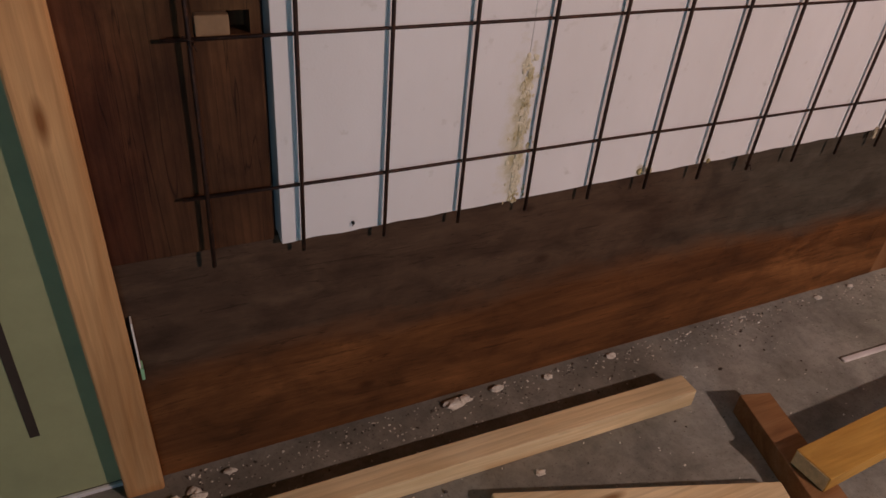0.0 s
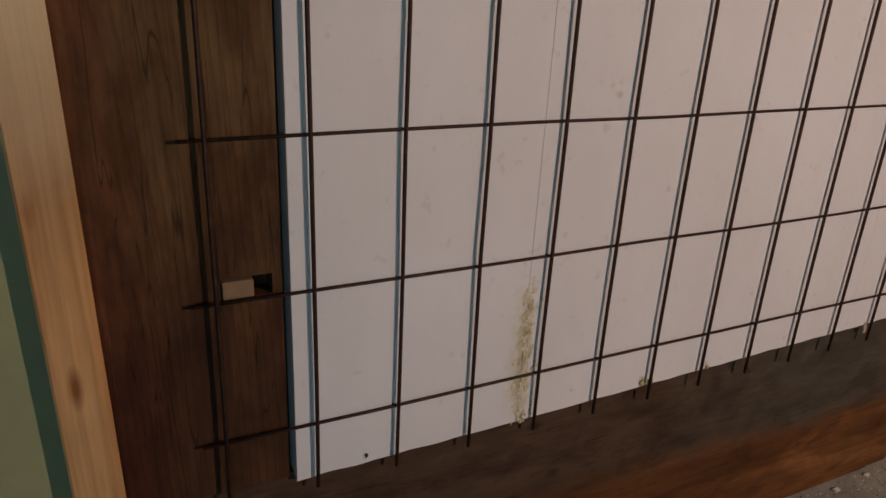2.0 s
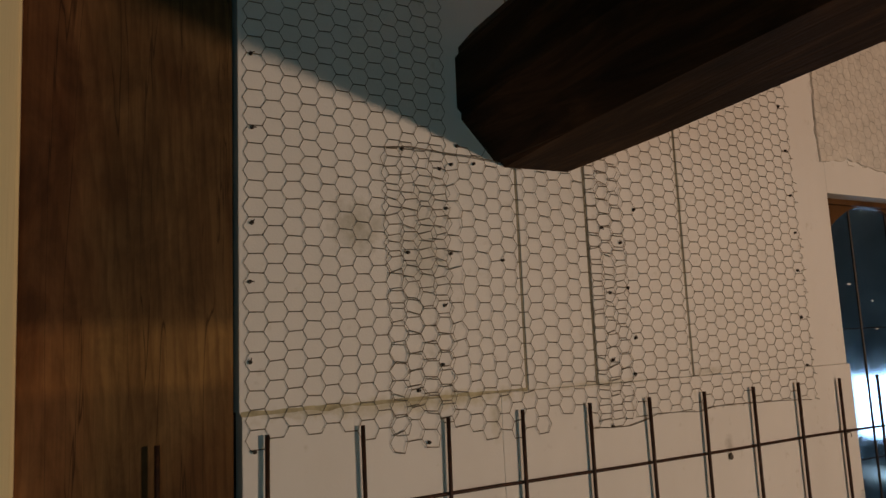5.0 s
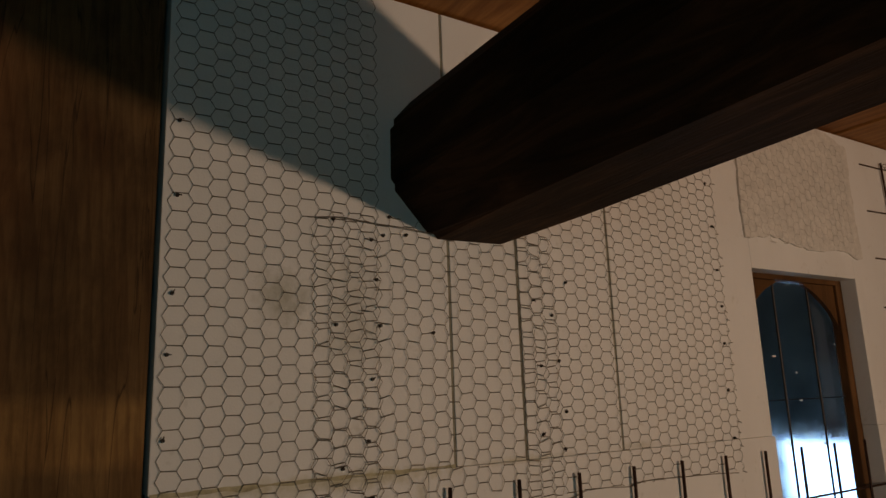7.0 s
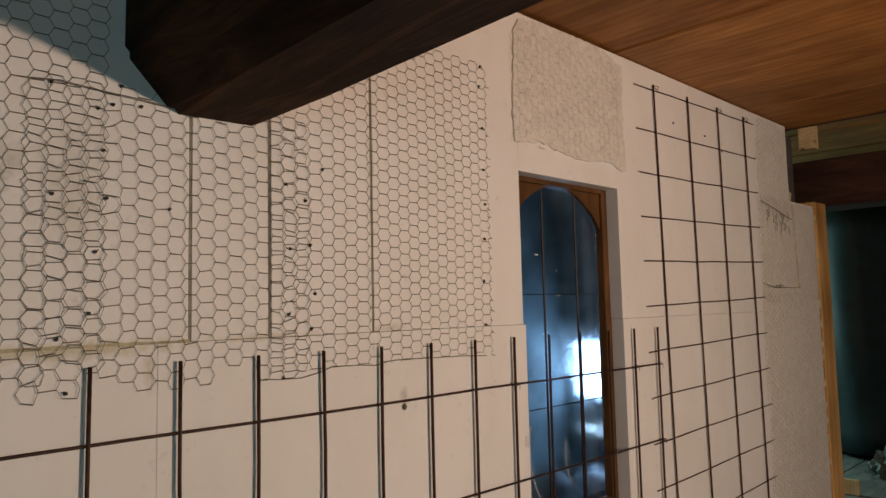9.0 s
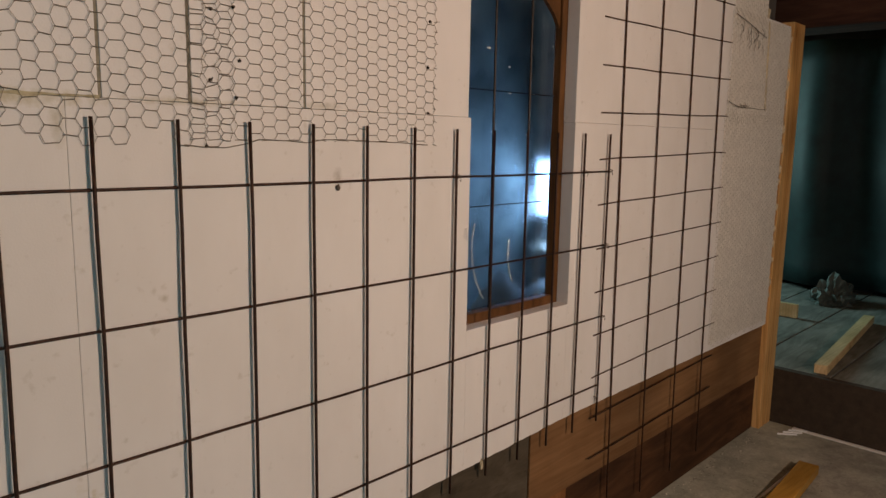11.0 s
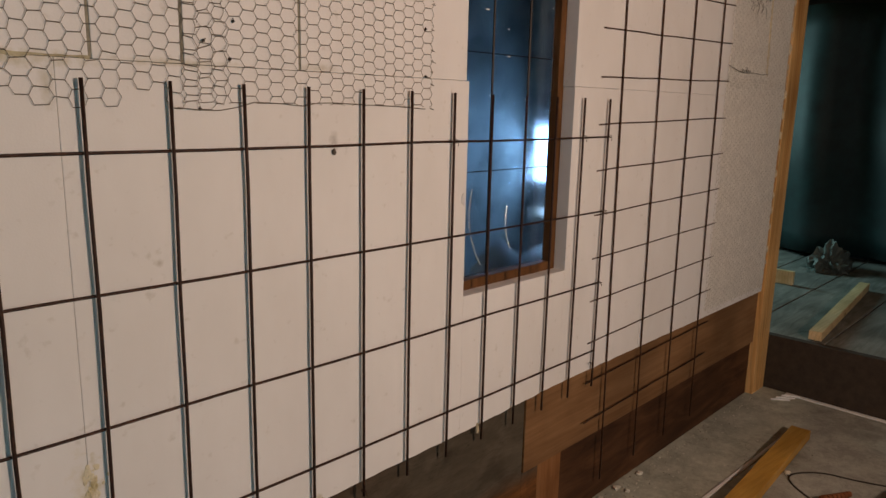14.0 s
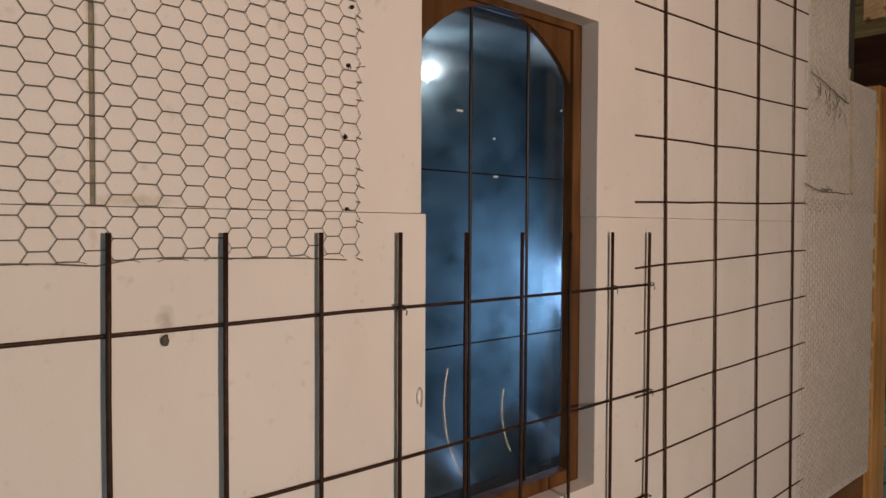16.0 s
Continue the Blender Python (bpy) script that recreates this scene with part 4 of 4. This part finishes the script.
hem = tube(bmesh.new(), [(3.02, WALL - 0.010, 1.672), (3.10, WALL - 0.012, 1.655), (3.18, WALL - 0.014, 1.648), (3.27, WALL - 0.012, 1.652), (3.38, WALL - 0.012, 1.649), (3.46, WALL - 0.011, 1.655)], 0.0014, 5)
for k in range(9):
    x = random.uniform(3.08, 3.26)
    tube(hem, [(x, WALL - 0.011, 1.650), (x + random.uniform(-0.012, 0.012), WALL - 0.015, 1.66), (x + random.uniform(-0.02, 0.02), WALL - 0.012, 1.635 + random.uniform(0, 0.04))], 0.0010, 4)
tagged(solid("hem_wire", hem, WIRE, True), "dark wire along the lower hem of the netting", "wire")

# ---- end of the wall and the dark room behind ----
end = base("pine_post", 3.83, 0.05, FL)
tagged(end, "upright pine post closing the end of the wall", "post")
part("post", box(bmesh.new(), (3.738, WALL - 0.010, FL), (3.895, 0.30, 2.085), 0.004), PINE_Z, end)
for k in range(14):
    z = 0.7 + k * 0.1 + random.uniform(-0.03, 0.03)
    blob("foam_lump", 3.733, WALL - 0.002, z, random.uniform(0.006, 0.013), FOAM_PALE, "pale squeezed-out foam along the pine post", "foam", (0.8, 0.6, 1.9), "foam lumps", k)
blob("foam_lump", 3.45, 0.04, 2.085, 0.045, FOAM_PALE, "large pale foam lump on the stepped panel top", "foam", (0.9, 0.5, 0.8), "", 5)

tagged(boxed("step_wall", (3.9, -5.4, FL - 0.1), (3.95, 2.6, 0.300), DARK_BOARD, 0.003), "dark board riser of the raised floor", "riser", kind="structure")
platform = base("platform_floor", 5.3, 0, 0.28)
tagged(platform, "raised floor of dusty grey planks", "floor", kind="structure")
for k in range(18):
    y0 = -5.3 + 0.42 * k
    part("plank", box(bmesh.new(), (3.952, y0 + 0.004, 0.25), (6.6, y0 + 0.416, 0.300 + random.uniform(-0.003, 0.003)), 0.003), GREY_PLANK, platform)
batten = solid("pine_batten", box(bmesh.new(), (0, -0.032, 0), (1.46, 0.032, 0.05), 0.004), PINE_X)
batten.matrix_world = pose(3.962, -0.205, 0.304, 0, 0, 4.8)
tagged(batten, "long pine batten lying on the grey planks", "batten")
tagged(solid("wood_offcut", box(bmesh.new(), (5.15, 0.30, 0.304), (5.19, 0.44, 0.40), 0.003), PINE_X), "short pale offcut standing on the planks", "offcut")
heap = bmesh.new()
bmesh.ops.create_icosphere(heap, subdivisions=4, radius=1.0)
for v in heap.verts:
    k = 1 + 0.5 * noise.noise(v.co * 2.1) + 0.35 * noise.noise(v.co * 6.0 + Vector((4, 0, 0)))
    v.co = Vector((5.95, 0.30, 0.30)) + Vector((v.co.x * 0.20, v.co.y * 0.13, max(0.01, v.co.z) * 0.18)) * k
tagged(solid("plastic_sheet", heap, DUSTY_PLASTIC), "crumpled dusty plastic sheet heaped on the planks", "plastic sheet")
tarp = bmesh.new()
cols, rows = 50, 12
grid = [[tarp.verts.new((6.35 - 0.02 * j + 0.09 * math.sin(k * 0.9) + 0.05 * noise.noise(Vector((k * 0.4, j * 0.3, 0))), -3.0 + 5.4 * k / cols, 0.35 + 1.95 * j / rows)) for j in range(rows + 1)] for k in range(cols + 1)]
for k in range(cols):
    for j in range(rows):
        tarp.faces.new((grid[k][j], grid[k + 1][j], grid[k + 1][j + 1], grid[k][j + 1]))
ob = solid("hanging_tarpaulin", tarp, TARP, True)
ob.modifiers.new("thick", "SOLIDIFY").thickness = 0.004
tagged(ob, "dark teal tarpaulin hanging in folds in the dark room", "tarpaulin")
tagged(boxed("lintel_beam", (3.95, -5.4, 2.08), (4.22, 2.6, 2.335), DARK_WOOD, 0.01), "dark reddish beam over the opening", "beam")
tagged(boxed("joist", (3.96, 0.058, 2.404), (4.03, 0.137, 2.5335), PINE_X, 0.003), "dull orange square joist end under the raised ceiling", "joist")

# ---- lying on the floor ----


def plank(name, p, q, w, h, mat, label, tilt=0.0):
    """A squared timber from p to q, resting with its underside on those points."""
    p, q = Vector(p), Vector(q)
    d = q - p
    ob = solid(name, box(bmesh.new(), (0, -w / 2, 0), (d.length, w / 2, h), 0.003), mat)
    ob.matrix_world = Matrix.Translation(p) @ d.to_track_quat("X", "Z").to_matrix().to_4x4()
    if w > 0.05:
        for x in (-0.0012, d.length - 0.0008):
            end_grain = solid("end_grain", box(bmesh.new(), (x, -w / 2 + 0.003, 0.003), (x + 0.002, w / 2 - 0.003, h - 0.003)), SAWN_END)
            end_grain.parent = ob
            tagged(end_grain, "pale sawn end grain")
    return tagged(ob, label, "timber", "loose timbers on the floor")


plank("pine_timber", (-0.50, -0.149, FL), (0.885, -0.180, FL), 0.057, 0.050, PINE_X, "pale knotty pine timber lying along the wall")
plank("yellow_timber", (0.921, -0.498, FL + 0.060), (3.40, -0.347, FL), 0.085, 0.042, PINE_YELLOW, "long yellow timber with one end on a block")
plank("cross_timber", (1.005, -0.272, FL), (0.905, -0.64, FL), 0.08, 0.0585, PINE_DULL, "short brown timber under the yellow one")
plank("pine_timber", (0.28, -0.31, FL), (0.868, -0.512, FL), 0.075, 0.04, PINE_X, "pine timber with flat sawn end on the concrete")
plank("white_strip", (1.392, -0.232, FL), (3.37, -0.298, FL), 0.015, 0.008, WHITE_STRIP, "long thin white strip lying on the floor")
plank("white_strip", (3.88, -0.12, FL), (3.87, -0.95, FL), 0.03, 0.006, WHITE_STRIP, "thin pale strip along the riser")
for k in range(3):
    plank("pale_stick", (3.74 + 0.02 * k, -0.09 - 0.02 * k, FL + 0.01 * k), (3.80 + 0.01 * k, -0.17 - 0.02 * k, FL + 0.012 * k), 0.008, 0.009, WHITE_STRIP, "short pale stick in a small pile by the post")


def cable(points, label, r=0.0034):
    c = bpy.data.curves.new("cable", "CURVE")
    c.dimensions, c.bevel_depth, c.bevel_resolution = "3D", r, 2
    s = c.splines.new("NURBS")
    s.points.add(len(points) - 1)
    for pt, (x, y) in zip(s.points, points):
        pt.co = (x, y, FL + r, 1)
    s.use_endpoint_u, s.order_u = True, 3
    c.materials.append(BLACK)
    return tagged(new("cable", c), label, "cable", "power cables on the floor")


cable([(3.20, -0.82), (3.161, -0.733), (3.123, -0.636), (3.101, -0.531), (3.02, -0.455), (2.957, -0.437), (2.903, -0.473), (2.85, -0.545), (2.822, -0.60), (2.83, -0.66), (2.875, -0.70)], "thin black cable curling towards the orange plug")
cable([(2.40, -0.80), (2.452, -0.722), (2.477, -0.666), (2.552, -0.596), (2.605, -0.595), (2.623, -0.665), (2.602, -0.731), (2.58, -0.82)], "black cable in a loop on the concrete")
cable([(2.42, -0.85), (2.327, -0.781), (2.255, -0.700), (2.204, -0.678), (2.165, -0.74), (2.105, -0.818), (2.04, -0.895)], "black cable loop beside the power tool")
cable([(2.40, -0.87), (2.320, -0.795), (2.250, -0.708), (2.198, -0.690), (2.150, -0.748), (2.085, -0.815), (2.0, -0.885)], "second strand of black cable beside the power tool")
plank("wood_stick", (2.455, -0.548, FL), (2.436, -0.735, FL), 0.007, 0.005, DARK_WOOD, "thin dark stick lying by the cable loop")

plug = base("cable_plug", 2.96, -0.66, FL)
tagged(plug, "orange cable plug with ribbed grip", "plug")
bm = bmesh.new()
for k in range(7):
    bmesh.ops.create_cone(bm, cap_ends=True, segments=14, radius1=0.019 - 0.0012 * k, radius2=0.018 - 0.0012 * k, depth=0.017, matrix=pose(2.84 + 0.019 * k, -0.612 - 0.009 * k, FL + 0.02, 0, 90, -25))
part("grip", bm, PLUG_ORANGE, plug, smooth=False)

tool = base("power_tool", 2.42, -0.93, FL)
tagged(tool, "black and orange power tool lying on the floor", "power tool")
bm = bmesh.new()
prism(bm, [(2.125, -0.755), (2.30, -0.80), (2.54, -0.872), (3.20, -0.93), (3.20, -1.30), (2.46, -1.25), (2.30, -1.0), (2.135, -0.80)], "z", FL + 0.075, FL + 0.165)
bmesh.ops.bevel(bm, geom=list(bm.edges), offset=0.02, segments=2, affect="EDGES")
part("body", bm, TOOL_BLACK, tool)
bm = bmesh.new()
prism(bm, [(2.42, -0.86), (2.40, -0.96), (2.52, -1.16), (3.10, -1.24), (3.12, -0.96), (2.62, -0.90)], "z", FL, FL + 0.085)
part("foot", bm, TOOL_BLACK, tool)
part("cap", tube(bmesh.new(), [(2.271, -0.913, FL + 0.035), (2.214, -0.98, FL + 0.035)], 0.035, 18), ORANGE, tool, "orange round cap")
part("trigger", box(bmesh.new(), (2.291, -0.898, FL + 0.03), (2.329, -0.874, FL + 0.05), 0.004), ORANGE, tool)

# ---- crumbs ----
crumbs = bmesh.new()
grit = bmesh.new()
for k in range(1500):
    near = random.random() < 0.65
    x = random.uniform(-0.25, 1.3) if random.random() < 0.55 else random.uniform(1.2, 3.7)
    y = 0.024 - abs(random.gauss(0, 0.05 if near else 0.30)) - 0.004
    s = min(0.012, 0.0007 + abs(random.gauss(0, 0.0013)))
    bm = crumbs if random.random() < 0.6 else grit
    bmesh.ops.create_icosphere(bm, subdivisions=1, radius=s, matrix=Matrix.Translation((x, y, FL + s * 0.3)) @ Euler((random.random() * 6, random.random() * 6, 0)).to_matrix().to_4x4() @ Matrix.Diagonal((1.3, 0.9, 0.6, 1)))
for bm in (crumbs, grit):
    for v in bm.verts:
        v.co += Vector((random.uniform(-1, 1), random.uniform(-1, 1), 0)) * 0.0012
tagged(solid("crumbs", crumbs, CHIP), "scattered pale plaster and foam crumbs on the floor", "crumbs", kind="stuff")
tagged(solid("grit", grit, GRIT), "scattered dark grit on the concrete floor", "grit", kind="stuff")
for k, (x, y, s) in enumerate(((0.34, -0.005, 0.017), (0.37, 0.0, 0.013), (0.46, 0.005, 0.012), (0.60, -0.005, 0.009), (-0.17, -0.005, 0.009), (-0.24, -0.045, 0.012), (0.80, 0.005, 0.010), (2.185, 0.005, 0.012), (2.235, 0.010, 0.015), (2.36, 0.010, 0.013), (2.37, -0.03, 0.010), (2.53, 0.005, 0.012), (-0.285, -0.045, 0.014), (-0.258, -0.06, 0.017), (-0.245, -0.03, 0.010), (1.927, -0.325, 0.009), (1.561, -0.005, 0.009), (1.715, 0.005, 0.008), (2.985, -0.430, 0.013), (0.43, -0.245, 0.008))):
    blob("plaster_chip", x, y, FL + s * 0.4, s, CHIP, "pale broken plaster chip on the concrete", "plaster chip", (1.4, 0.9, 0.5), "plaster chips on the floor", k, True)
tagged(solid("wood_chip", box(bmesh.new(), (1.95, -0.57, FL), (2.005, -0.55, FL + 0.008), 0.003), GRIT), "small dark wood chip on the floor", "wood chip")
